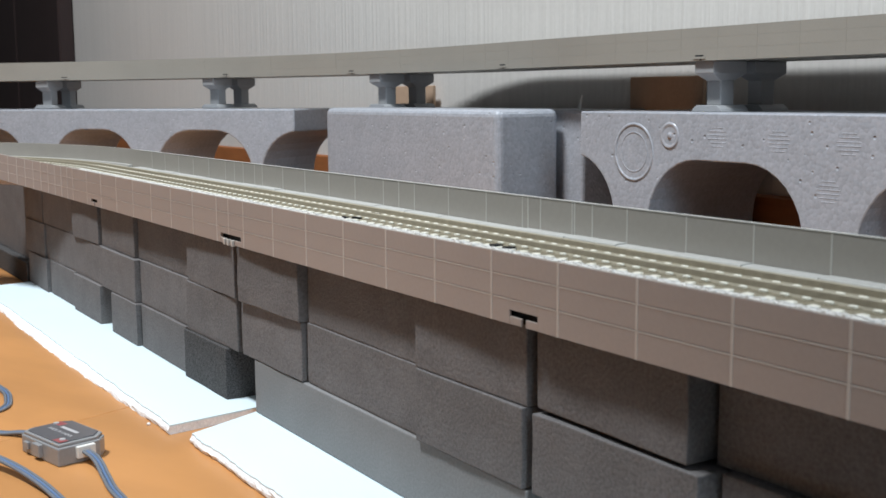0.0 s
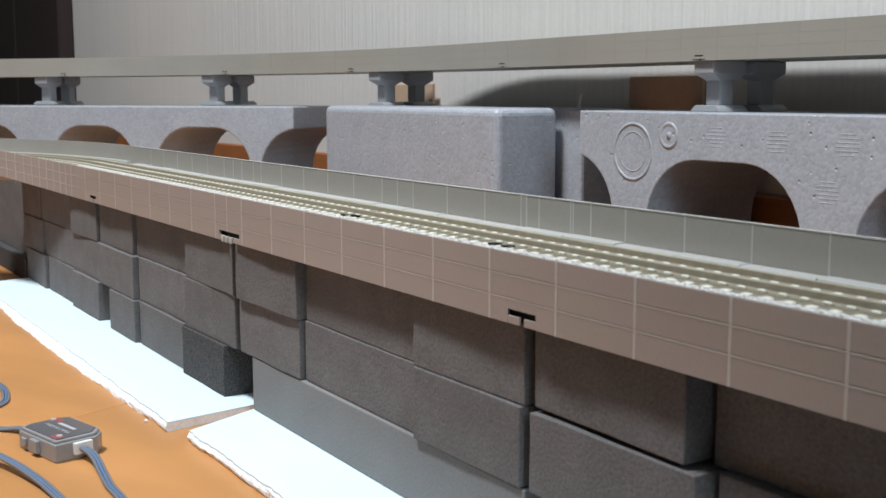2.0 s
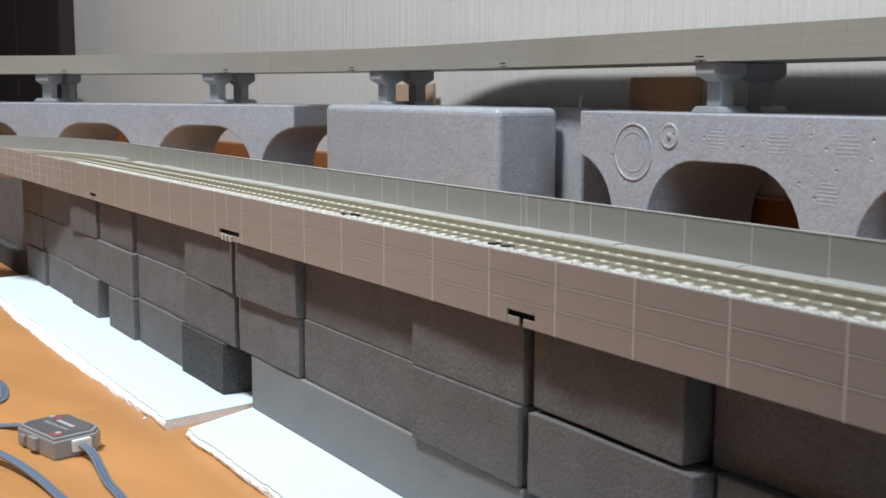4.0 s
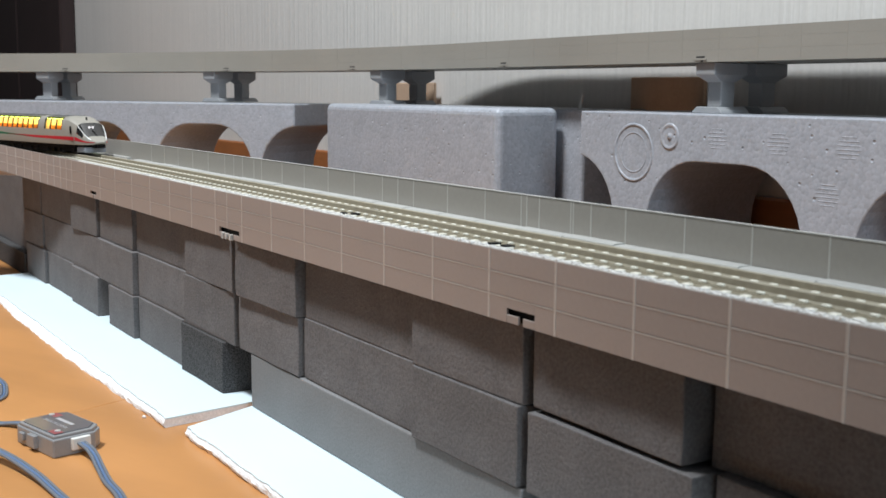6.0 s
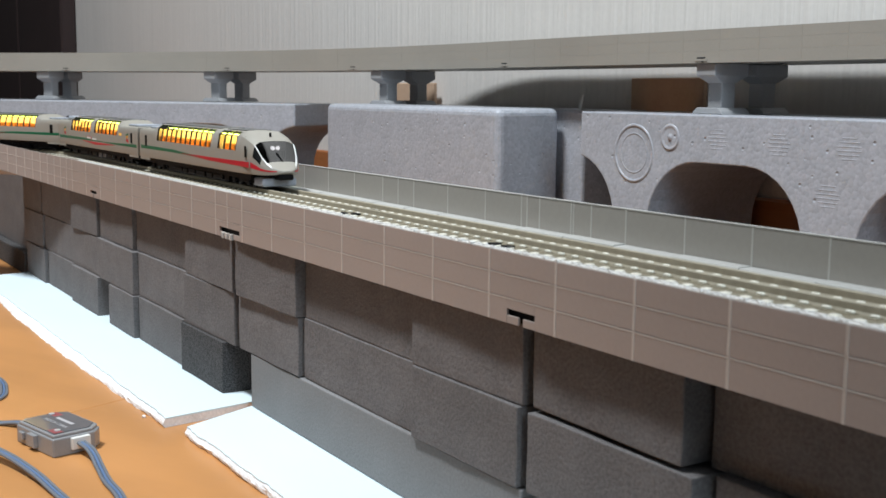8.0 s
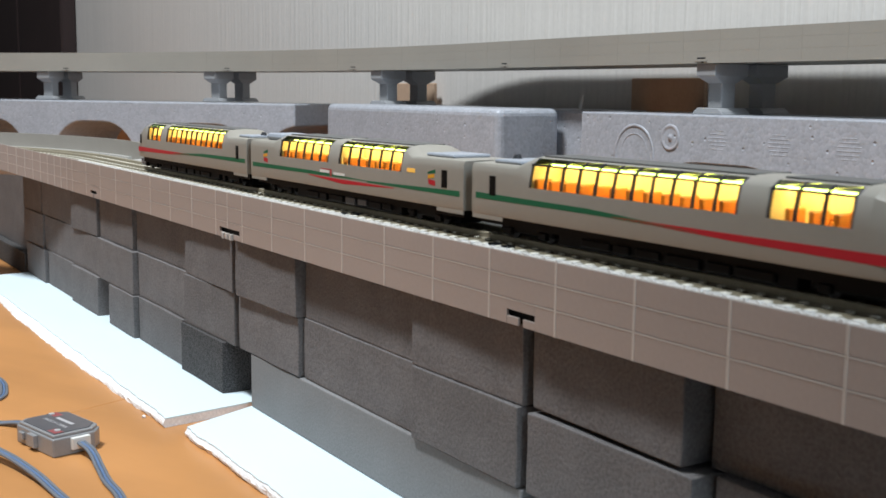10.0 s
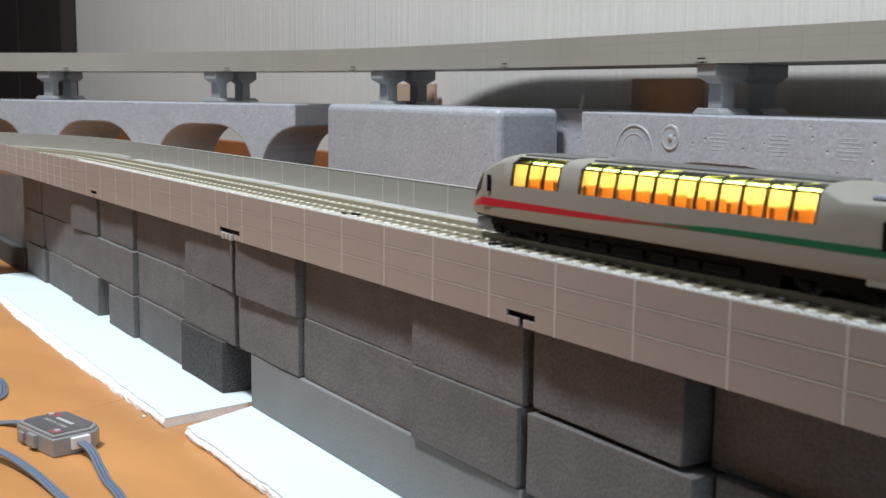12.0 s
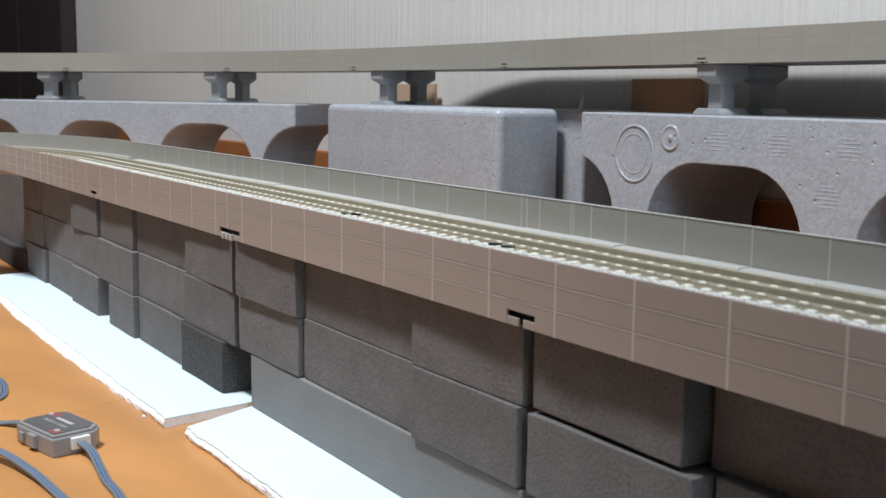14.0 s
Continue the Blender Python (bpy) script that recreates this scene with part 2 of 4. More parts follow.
def add_cyl(bm, centre, r, depth, axis="Z", seg=20, r2=None):
    turn = {"Z": Matrix(), "Y": Matrix.Rotation(radians(90), 4, "X"), "X": Matrix.Rotation(radians(90), 4, "Y")}[axis]
    return bmesh.ops.create_cone(bm, cap_ends=True, segments=seg, radius1=r, radius2=r if r2 is None else r2, depth=depth,
                                 matrix=Matrix.Translation(centre) @ turn)["verts"]


def prism(poly, y0, y1):
    """Outline in x and z, drawn out along y."""
    bm = bmesh.new()
    a = [bm.verts.new((x, y0, z)) for x, z in poly]
    b = [bm.verts.new((x, y1, z)) for x, z in poly]
    bm.faces.new(a)
    bm.faces.new(b[::-1])
    n = len(poly)
    for i in range(n):
        bm.faces.new((a[i], b[i], b[(i + 1) % n], a[(i + 1) % n]))
    bmesh.ops.recalc_face_normals(bm, faces=bm.faces)
    return bm


def soften(ob, width, segments=2):
    mod = ob.modifiers.new("bevel", "BEVEL")
    mod.width, mod.segments, mod.limit_method, mod.angle_limit = width * MM, segments, "ANGLE", radians(35)
    return ob


def sweep(stations, section):
    """Closed section (list of offset, height) carried along stations (function giving point, inward normal); stations is a list."""
    bm = bmesh.new()
    rings = []
    for k, st in enumerate(stations):
        sec = section(st) if callable(section) else section
        rings.append([bm.verts.new((st[0] + st[2] * o, st[1] + st[3] * o, z)) for o, z in sec])
    for a, b in zip(rings, rings[1:]):
        n = len(a)
        for i in range(n):
            bm.faces.new((a[i], a[(i + 1) % n], b[(i + 1) % n], b[i]))
    bm.faces.new(rings[0][::-1])
    bm.faces.new(rings[-1])
    bmesh.ops.recalc_face_normals(bm, faces=bm.faces)
    return bm


# ---- room ----
FLOOR_Z = -65.0
WALL_Y = 352
# Unseen slab around the planks is darkened to cut orange bounce light.
floor = part("floor", box(-3400, 900, -1600, 520, FLOOR_Z - 60, FLOOR_Z - 3), DARK_WOOD, None, "orange laminate floor, darkened out of view around the planks", kind="structure")
PLANK = bmesh.new()
add_box(PLANK, -149.85, 149.85, -190, 250, -2.9, 0, 0.25)
plank_mesh = None
seam_angle = math.degrees(math.atan2(21.2, -8.4)) - 90
for k in range(-4, 1):
    if plank_mesh is None:
        ob = part("plank", PLANK, FLOOR_WOOD, floor)
        plank_mesh = ob.data
    else:
        ob = new("plank", plank_mesh)
        ob.parent = floor
    ob.matrix_basis = P(-217 + (150 + 300 * k) / math.cos(radians(seam_angle)), -37, FLOOR_Z, 0, 0, seam_angle)
wall = part("wall_north", box(-3400, 900, WALL_Y, WALL_Y + 100, FLOOR_Z - 60, 2300), WALLPAPER, None, "pale ribbed wallpaper wall", kind="structure")
part("baseboard", box(-1768, 900, WALL_Y - 5, WALL_Y - 0.2, FLOOR_Z + 0.2, -4, 1.5), SKIRT_WOOD, None, "red-brown wooden skirting board", kind="structure")
part("wall_west", box(-3500, -3401, -1600, 520, FLOOR_Z - 60, 2300), ROOM_DARK, None, "plain darkened wall", kind="structure")
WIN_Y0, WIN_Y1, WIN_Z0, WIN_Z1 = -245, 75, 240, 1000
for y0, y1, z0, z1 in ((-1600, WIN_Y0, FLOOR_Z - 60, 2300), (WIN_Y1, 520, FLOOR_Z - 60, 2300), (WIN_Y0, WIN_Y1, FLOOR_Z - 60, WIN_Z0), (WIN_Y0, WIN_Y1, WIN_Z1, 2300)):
    part("wall_east", box(901, 1000, y0, y1, z0, z1), ROOM_DARK, None, "plain darkened wall with a window opening", kind="structure")
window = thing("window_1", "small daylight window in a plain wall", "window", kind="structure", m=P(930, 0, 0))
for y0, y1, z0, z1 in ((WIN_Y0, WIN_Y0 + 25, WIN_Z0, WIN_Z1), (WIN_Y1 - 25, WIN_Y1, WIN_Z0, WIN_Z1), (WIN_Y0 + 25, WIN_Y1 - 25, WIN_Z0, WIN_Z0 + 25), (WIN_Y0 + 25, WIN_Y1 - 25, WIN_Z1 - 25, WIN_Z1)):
    part("window_frame", box(0, 40, y0, y1, z0, z1), ROOM_DARK, window)
part("wall_south", box(-3400, 900, -1700, -1601, FLOOR_Z - 60, 2300), ROOM_DARK, None, "plain darkened wall", kind="structure")
# Unseen wall added to block the lamp and darken the near right.
part("wall_inner", box(-72, 900, -330, -250, FLOOR_Z - 60, 2300), ROOM_DARK, None, "unseen wall added to shade the near right of the layout", kind="structure")
part("ceiling", box(-3500, 1000, -1700, 520, 2301, 2380), ROOM_DARK, None, "plain darkened ceiling", kind="structure")
door = thing("door_1", "dark stained wooden door with upright grooves", "door", kind="structure", m=P(-1770, WALL_Y, FLOOR_Z + 0.3))
part("door_frame", box(-90, 0, -26, -0.3, 0, 2000, 3), DARK_WOOD, door)
x = -94
for w in (300, 420, 420):
    part("panel", box(x - w, x, -12, -0.3, 0, 2000, 4), DARK_WOOD, door)
    x -= w + 6

# ---- foam boards on the floor ----
def torn_board(name, x0, x1, y_front, y_back, z0, z1, skew0, skew1, bow, seed, label):
    """Foam board with clean paper on top and a ragged, crumbling front edge."""
    rnd = random.Random(seed)
    t = thing(name, label, "foam board", group="boards under the viaduct")
    n = int((x1 - x0) / 3)
    xs = [x0 + (x1 - x0) * i / n for i in range(n + 1)]
    wob = [noise.noise((x * 0.05, seed, 0)) * 1.0 + rnd.uniform(-0.3, 0.3) for x in xs]
    bm = bmesh.new()
    ft = [bm.verts.new((x, y_front + w, z1)) for x, w in zip(xs, wob)]
    bt = [bm.verts.new((x + skew0 * (1 - i / n) + skew1 * i / n, y_back, z1)) for i, x in enumerate(xs)]
    fl = [bm.verts.new((v.co.x, v.co.y, z1 - 0.6)) for v in ft]
    bl = [bm.verts.new((v.co.x, v.co.y, z1 - 0.6)) for v in bt]
    for i in range(n):
        bm.faces.new((ft[i], ft[i + 1], bt[i + 1], bt[i]))
        bm.faces.new((fl[i], ft[i], ft[i + 1], fl[i + 1])[::-1])
        bm.faces.new((bl[i], bt[i], bt[i + 1], bl[i + 1]))
    for i in (0, n):
        bm.faces.new((ft[i], bt[i], bl[i], fl[i]))
    bmesh.ops.recalc_face_normals(bm, faces=bm.faces)
    part("paper_top", bm, PAPER_WHITE, t)
    bm = bmesh.new()
    rows = []
    for j, h in enumerate((0.6, 1.2, 2.0, 2.8, z1 - z0)):
        rows.append([bm.verts.new((x, y_front + w - (0.0, 0.5, 0.8, 0.6, 0.2)[j] + rnd.uniform(-0.25, 0.25) * (j > 0) - bow * (h - 0.6) / (z1 - z0) * math.sin(math.pi * (x - x0) / (x1 - x0)), z1 - h)) for x, w in zip(xs, wob)])
    back = [[bm.verts.new((x + skew0 * (1 - i / n) + skew1 * i / n, y_back, z)) for i, x in enumerate(xs)] for z in (z1 - 0.6, z0)]
    for a, b in zip(rows, rows[1:]):
        for i in range(n):
            bm.faces.new((a[i], b[i], b[i + 1], a[i + 1]))
    for i in range(n):
        bm.faces.new((back[0][i], back[0][i + 1], back[1][i + 1], back[1][i]))
        bm.faces.new((rows[-1][i], back[1][i], back[1][i + 1], rows[-1][i + 1]))
    for i in (0, n):
        bm.faces.new([r[i] for r in rows] + [back[1][i], back[0][i]])
    bmesh.ops.recalc_face_normals(bm, faces=bm.faces)
    part("core", bm, BOARD_CORE, t, "ragged pale foam core")
    return t


BOARD_Z = -61.5
torn_board("foam_board", -534, -174.5, -28.6, 19, FLOOR_Z, BOARD_Z, -9, -7.6, 4.5, 3, "white foam board with a torn front edge on the floor")
torn_board("foam_board", -160.5, 260, -25.6, 19, FLOOR_Z, BOARD_Z, -21, 0, 0.0, 8, "white foam board with a crumbled edge on the floor")

# ---- packing foam blocks under the viaduct ----
def foam_block(x0, x1, ya, yb, z0, z1, mat, label, depth=25, seed=0):
    """Block from x0 to x1 whose front stands at ya at its one end and yb at the other."""
    bm = box(x0 + 0.1, x1 - 0.1, 0, depth, z0 + 0.05, z1 - 0.05)
    bmesh.ops.subdivide_edges(bm, edges=bm.edges, cuts=5, use_grid_fill=True)
    for v in bm.verts:
        v.co.y += ya + (yb - ya) * (v.co.x - x0) / (x1 - x0)
        v.co += noise.noise_vector((v.co.x * 0.06 + seed, v.co.y * 0.06, v.co.z * 0.08)) * 0.3
    ob = part("foam_block", bm, mat, None, label)
    soften(ob, 0.35)
    return tagged(ob, category="foam block", group="foam blocks under the viaduct")


CH = "charcoal packing foam block stacked under the viaduct"
row1 = [(-549, -503.5, 3.2, 3.8), (-502, -428, 4.2, 4.8), (-426, -376.5, 2.2, 2.8), (-375, -317, 4.4, 3.4), (-316.5, -243, 5.4, 5.1), (-241, -187, 2.5, 1.8),
        (-182.5, -131, 1.3, 2.3), (-130.5, -56.5, 5.5, 5.0), (-55.5, -4.0, 3.0, 4.0), (-1.0, 50.5, 4.8, 4.3), (52, 118, 11, 11), (119, 200, 11, 11)]
row2 = [(-547, -498, 2.8, 3.2), (-496, -431, 4.0, 4.4), (-430, -372.5, 3.6, 3.0), (-372, -312.5, 2.3, 1.7), (-311.5, -243, 4.3, 4.0), (-241, -187.5, 1.7, 2.6),
        (-184, -131.5, 3.2, 3.3), (-130.5, -56, 4.9, 4.6), (-54.8, -4.4, 2.4, 2.9), (-1.6, 54.5, 3.6, 3.6), (56, 118, 8.5, 8.5), (119, 200, 8, 8)]
row3 = [(-541, -490, 2.4, 1.8), (-487.5, -428, 3.4, 3.4), (-425, -373.3, 1.3, 1.5), (-352, -310.6, 1.3, 1.1), (-308.5, -246.5, 3.1, 2.6), (-242.5, -196, 0.7, 1.0)]
for k, (a, b, ya, yb) in enumerate(row1):
    foam_block(a, b, ya, yb, -20.9 + (0.5 if k == 9 else 0), -0.3, CHARCOAL, CH, seed=k)
for k, (a, b, ya, yb) in enumerate(row2):
    foam_block(a, b, ya, yb, -41.4, -20.9 - (0.5 if k == 9 else 0), CHARCOAL, CH, seed=20 + k)
for k, (a, b, ya, yb) in enumerate(row3):
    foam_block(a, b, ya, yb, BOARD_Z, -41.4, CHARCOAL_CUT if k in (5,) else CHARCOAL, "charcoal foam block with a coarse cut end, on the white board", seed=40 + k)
soften(tagged(part("foam_slab", box(-174, -3.5, 3.6, 44, BOARD_Z + 0.05, -41.5), SLAB_GREY, None, "long smooth grey foam slab on the white board"), category="foam slab"), 0.5)
soften(tagged(part("foam_slab", box(3, 225, 6, 44, BOARD_Z + 0.05, -41.5), SLAB_GREY, None, "long smooth grey foam slab on the white board"), category="foam slab"), 0.5)
foam_block(-720, -566, 8, 8, -50.4, -0.3, CHARCOAL, "charcoal packing foam block standing on the dark slab", seed=60)
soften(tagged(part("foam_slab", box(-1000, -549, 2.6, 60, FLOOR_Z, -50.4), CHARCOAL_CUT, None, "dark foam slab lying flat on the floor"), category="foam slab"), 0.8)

# ---- near viaduct ----
PITCH = 26.4
CURVE_X, CURVE_R, TRACK_Y = -400.0, 315.0, 13.0
X_END = 760.0


def along(s):
    """Point of the track's centre line and its heading, s being x on the straight; left of CURVE_X a quarter turn, then straight."""
    if s >= CURVE_X:
        return s, TRACK_Y, 0.0
    a = (CURVE_X - s) / CURVE_R
    if a <= math.pi / 2:
        return CURVE_X - CURVE_R * math.sin(a), TRACK_Y - CURVE_R * (1 - math.cos(a)), a
    rest = (a - math.pi / 2) * CURVE_R
    return CURVE_X - CURVE_R, TRACK_Y - CURVE_R - rest, math.pi / 2


def station(s, centre=TRACK_Y):
    x, y, a = along(s)
    return x, y, -math.sin(a) * 1.0, math.cos(a), s


def rise(s, top):
    a = min(max(0.0, (CURVE_X - s) / CURVE_R), 0.5)
    return (17 + 37 * a * a) if top else 52 * a * a


viaduct = thing("model_viaduct", "beige plastic model railway viaduct with panelled side and grey fence", "model viaduct")
straight = [station(s) for s in (CURVE_X, X_END)]
bend = [station(CURVE_X - 15 * k) for k in range(0, 34)] + [station(CURVE_X - 495 - 40 * k) for k in range(1, 17)]
part("deck_beam", sweep(straight, [(-7.0, 0.2), (14, 0.2), (16.4, 3), (16.4, 16.4), (-7.0, 16.4)]), PLASTIC_BEIGE, viaduct)
part("deck_top", sweep(straight, [(-12.28, 16.3), (17.4, 16.3), (17.4, 17.0), (-12.28, 17.0)]), PLASTIC_FENCE, viaduct)
part("deck_beam", sweep(bend, lambda st: [(-12.2, rise(st[4], False)), (16.4, 0.2), (16.4, 16.9), (-12.2, 16.9)]), PLASTIC_BEIGE, viaduct)
part("parapet", sweep(bend, lambda st: [(-13, rise(st[4], False)), (-12.2, rise(st[4], False)), (-12.2, rise(st[4], True)), (-13, rise(st[4], True))]), PLASTIC_BEIGE, viaduct)
part("kerb", sweep(bend, [(13.6, 16.9), (16.2, 16.9), (16.2, 18.4), (13.9, 18.4)]), PLASTIC_KERB, viaduct)
part("track_bed", sweep(straight, [(-10.4, 17.0), (12.2, 17.0), (12.0, 17.2), (-10.2, 17.2)]), BED, viaduct)
part("track_bed", sweep(bend, [(-10.4, 16.9), (9.6, 16.9), (9.2, 17.2), (-10.2, 17.2)]), BED, viaduct)
for o in (-4.5, 4.5):
    for path in (straight, bend):
        part("rail", sweep(path, [(o - 0.8, 17.2), (o + 0.8, 17.2), (o + 0.45, 17.7), (o + 0.5, 18.9), (o + 0.35, 19.1), (o - 0.35, 19.1), (o - 0.5, 18.9), (o - 0.45, 17.7)]), RAIL, viaduct)
# fence of the far side in plates
plate = None
FENCE = 20.42
x = 63.8 + FENCE * 5
plates = [x - FENCE * k for k in range(27)]
for x in plates:
    if plate is None:
        bm = box(-FENCE, 0, -0.5, 0.5, 0, 9.55)
        plate = part("fence_plate", bm, PLASTIC_FENCE, viaduct)
        plate.matrix_basis = P(x, 29.6, 16.9)
    else:
        ob = new("fence_plate", plate.data)
        ob.parent = viaduct
        ob.matrix_basis = P(x, 29.6, 16.9)
post = None
for x in plates + [-40.9, -32.6, -18.9, -10.7, -109.6, -252.4, -230.1]:
    if post is None:
        post = part("fence_rib", box(-0.2, 0.2, -0.57, -0.4, 0.3, 9.6), FENCE_RIB, viaduct)
        ob = post
    else:
        ob = new("fence_rib", post.data)
        ob.parent = viaduct
    ob.matrix_basis = P(x, 29.6, 16.9)
kerb_plate = None
rnd = random.Random(11)
for x in plates + [plates[0] + FENCE * k for k in range(1, 4)]:
    # pale kerb strips in front of the fence, not quite in line
    if kerb_plate is None:
        kerb_plate = part("kerb", sweep([(-FENCE + 0.25, 0, 0, 1, 0), (-0.1, 0, 0, 1, 0)], [(25.4, 17.0), (29.08, 17.0), (29.08, 18.0), (25.8, 17.9), (25.4, 17.6)]), PLASTIC_KERB, viaduct)
        ob = kerb_plate
    else:
        ob = new("kerb", kerb_plate.data)
        ob.parent = viaduct
    ob.matrix_basis = P(x, rnd.uniform(-0.25, 0.0), rnd.uniform(-0.1, 0.15))
part("fence_cap", box(plates[-1] - FENCE, X_END, 29.0, 30.2, 26.45, 26.7), PLASTIC_KERB, viaduct)
part("fence", sweep([station(s) for s in (plates[0], X_END)], [(16.1, 16.9), (17.1, 16.9), (17.1, 26.7), (16.1, 26.7)]), PLASTIC_FENCE, viaduct)
part("fence", sweep([station(s) for s in (CURVE_X, plates[-1] - FENCE)], [(16.1, 16.9), (17.1, 16.9), (17.1, 26.7), (16.1, 26.7)]), PLASTIC_FENCE, viaduct)
part("fence", sweep(bend, [(16.1, 16.9), (17.1, 16.9), (17.1, 26.7), (16.1, 26.7)]), PLASTIC_FENCE, viaduct)
# side panels in three courses
ROWS = ((11.8, 16.95), (6.2, 11.66), (0.0, 6.06))
panel_data = {}
for i in range(-4, 21):
    x0 = PITCH * (i - 11.5)
    slot = (i + 0.5 - 11.5 + 0.5) % 7 == 0.5 and i in (-3, 4, 11, 18)
    for r, (z0, z1) in enumerate(ROWS):
        key = (r, slot and r == 2, i == 4 and r == 2)
        if key not in panel_data:
            w = PITCH - 0.3
            if not key[1]:
                bm = box(0.05, PITCH - 0.05, -0.0, 0.7, z0, z1, 0.06)
            elif key[2]:
                m = PITCH / 2
                bm = bmesh.new()
                add_box(bm, 0.05, m - 9.6, 0, 0.7, z0, z1, 0.06)
                add_box(bm, m + 10.4, PITCH - 0.05, 0, 0.7, z0, z1, 0.06)
                add_box(bm, m - 9.6, m + 10.4, 0, 0.7, 3.7, z1)
                add_box(bm, m - 9.6, m - 5.6, 0.05, 0.7, z0, 1.9, 0.1)
                add_box(bm, m + 4.4, m + 10.4, 0.05, 0.7, z0, 1.9, 0.1)
            else:
                m = PITCH / 2
                bm = bmesh.new()
                add_box(bm, 0.05, m - 5.6, 0, 0.7, z0, z1, 0.06)
                add_box(bm, m + 5.6, PITCH - 0.05, 0, 0.7, z0, z1, 0.06)
                add_box(bm, m - 5.6, m + 5.6, 0, 0.7, 3.5, z1)
                add_box(bm, m - 5.6, m - 0.9, 0.05, 0.7, z0, 1.9, 0.1)
                add_box(bm, m + 0.9, m + 5.6, 0.05, 0.7, z0, 1.9, 0.1)
            ob = part("panel", bm, PLASTIC_BEIGE, viaduct)
            panel_data[key] = ob.data
        else:
            ob = new("panel", panel_data[key])
            ob.parent = viaduct
        ob.matrix_basis = P(x0, 0, 0)
    ob = part("rib", box(-0.34, 0.34, -0.09, 0.6, 0.0, 16.85), PLASTIC_RIB, viaduct) if i == -4 else new("rib", rib_data)
    rib_data = ob.data
    ob.parent = viaduct
    ob.matrix_basis = P(x0, 0, 0)
part("web", box(CURVE_X, X_END, -0.06, 0.68, 5.78, 6.02), PLASTIC_RIB, viaduct)
part("web", box(CURVE_X, X_END, -0.06, 0.68, 11.38, 11.62), PLASTIC_RIB, viaduct)
part("backing", box(CURVE_X, X_END, 0.3, 0.69, 5.9, 6.3), PLASTIC_BEIGE, viaduct)
part("backing", box(CURVE_X, X_END, 0.3, 0.69, 11.5, 11.9), PLASTIC_BEIGE, viaduct)
part("side_wall", box(PITCH * 9.5, X_END, 0.0, 0.7, 0.0, 16.75), PLASTIC_BEIGE, viaduct)
# Black plates inside the slots stand in for their deep shade.
for sx in (-3, 4, 11, 18):
    part("slot_liner", box(PITCH * (sx - 11) - 11, PITCH * (sx - 11) + 11, 1.6, 2.4, 0.3, 5), BLACK, viaduct)
for dx in (-4.6, -1.0, 3.0):
    part("clip_stub", box(-184.8 + dx - 1.3, -186 + dx + 1.3, -0.7, 0.9, -0.4, 1.9, 0.2), PLASTIC_RIB, viaduct, "pale plastic clip")
part("rib", box(-186.3, -185.7, -0.08, 0.6, 3.7, 16.8), PLASTIC_RIB, viaduct)
# seams on the bend, closer together
for k in range(1, 16):
    s = CURVE_X - 10.2 * k
    x, y, nx, ny, _ = station(s)
    a = (CURVE_X - s) / CURVE_R
    part("rib", box(-0.2, 0.2, -0.2, 0.3, rise(s, False), rise(s, True)), PLASTIC_RIB, viaduct).matrix_basis = P(x - nx * 13, y - ny * 13, 0, 0, 0, math.degrees(a))
for frac in (0.345, 0.685):
    part("seam", sweep(bend[:20], lambda st: [(-13.12, rise(st[4], False) + frac * (rise(st[4], True) - rise(st[4], False)) + d) for d in (-0.15, 0.15)] +
                       [(-12.9, rise(st[4], False) + frac * (rise(st[4], True) - rise(st[4], False)) + d) for d in (0.15, -0.15)]), PLASTIC_RIB, viaduct)
# rough edge where the near parapet was cut off
bm = bmesh.new()
rnd = random.Random(5)
add_box(bm, CURVE_X, 260, 0.1, 2.5, 16.95, 17.2)
x = CURVE_X
while x < 200:
    w = rnd.uniform(0.5, 1.3)
    y = rnd.uniform(0.1, 1.7)
    add_box(bm, x, x + w, y, y + rnd.uniform(0.5, 1.1), 17.0, 17.25 + rnd.uniform(0.0, 0.3), m=Matrix.Translation((x, y, 17)) @ Matrix.Rotation(rnd.uniform(-0.4, 0.4), 4, "Z") @ Matrix.Translation((-x, -y, -17)))
    x += w * rnd.uniform(0.4, 0.9)
part("rough_edge", bm, CRUST, viaduct, "whitish rough edge left by a cut", kind="stuff")
# sleepers with fasteners, one object each
bm = bmesh.new()
add_box(bm, -1.3, 1.3, -7.6, 7.6, 17.1, 17.35, 0.1, 0)
for o in (-4.5, 4.5):
    for side in (-1, 1):
        add_box(bm, -0.8, 0.8, o + side * 1.45 - 0.5, o + side * 1.45 + 0.5, 17.3, 17.8, 0.15, 1)
add_box(bm, -0.9, 0.9, -10.6, -9.1, 17.15, 17.45, 0.1, 1)
bmesh.ops.recalc_face_normals(bm, faces=bm.faces)
sleeper = part("sleeper", bm, (BED, FASTENER), viaduct)
s = 158.0
first = True
while s > -590:
    x, y, a = along(s)
    ob = sleeper if first else new("sleeper", sleeper.data)
    first = False
    ob.parent = viaduct
    ob.matrix_basis = P(x, y, 0, 0, 0, math.degrees(a))
    s -= 5.07
# dark rail joiners and feeder clips
for x0, x1, y0, y1 in ((-17.2, -14.4, 2.6, 4.4), (-11.6, -8.8, 2.6, 4.4), (-98, -95, 3.0, 3.6), (-95, -91.5, 5.0, 6.0), (-103, -97, 15.2, 15.8)):
    part("rail_joiner", box(x0, x1, y0 - 0.6, y1, 17.1, 17.8, 0.1), BLACK, viaduct)
# legs of the bend out of sight carry it
part("support", box(CURVE_X - CURVE_R - 10, CURVE_X - CURVE_R + 10, -1000, -320, FLOOR_Z, 0.1), CHARCOAL, viaduct)

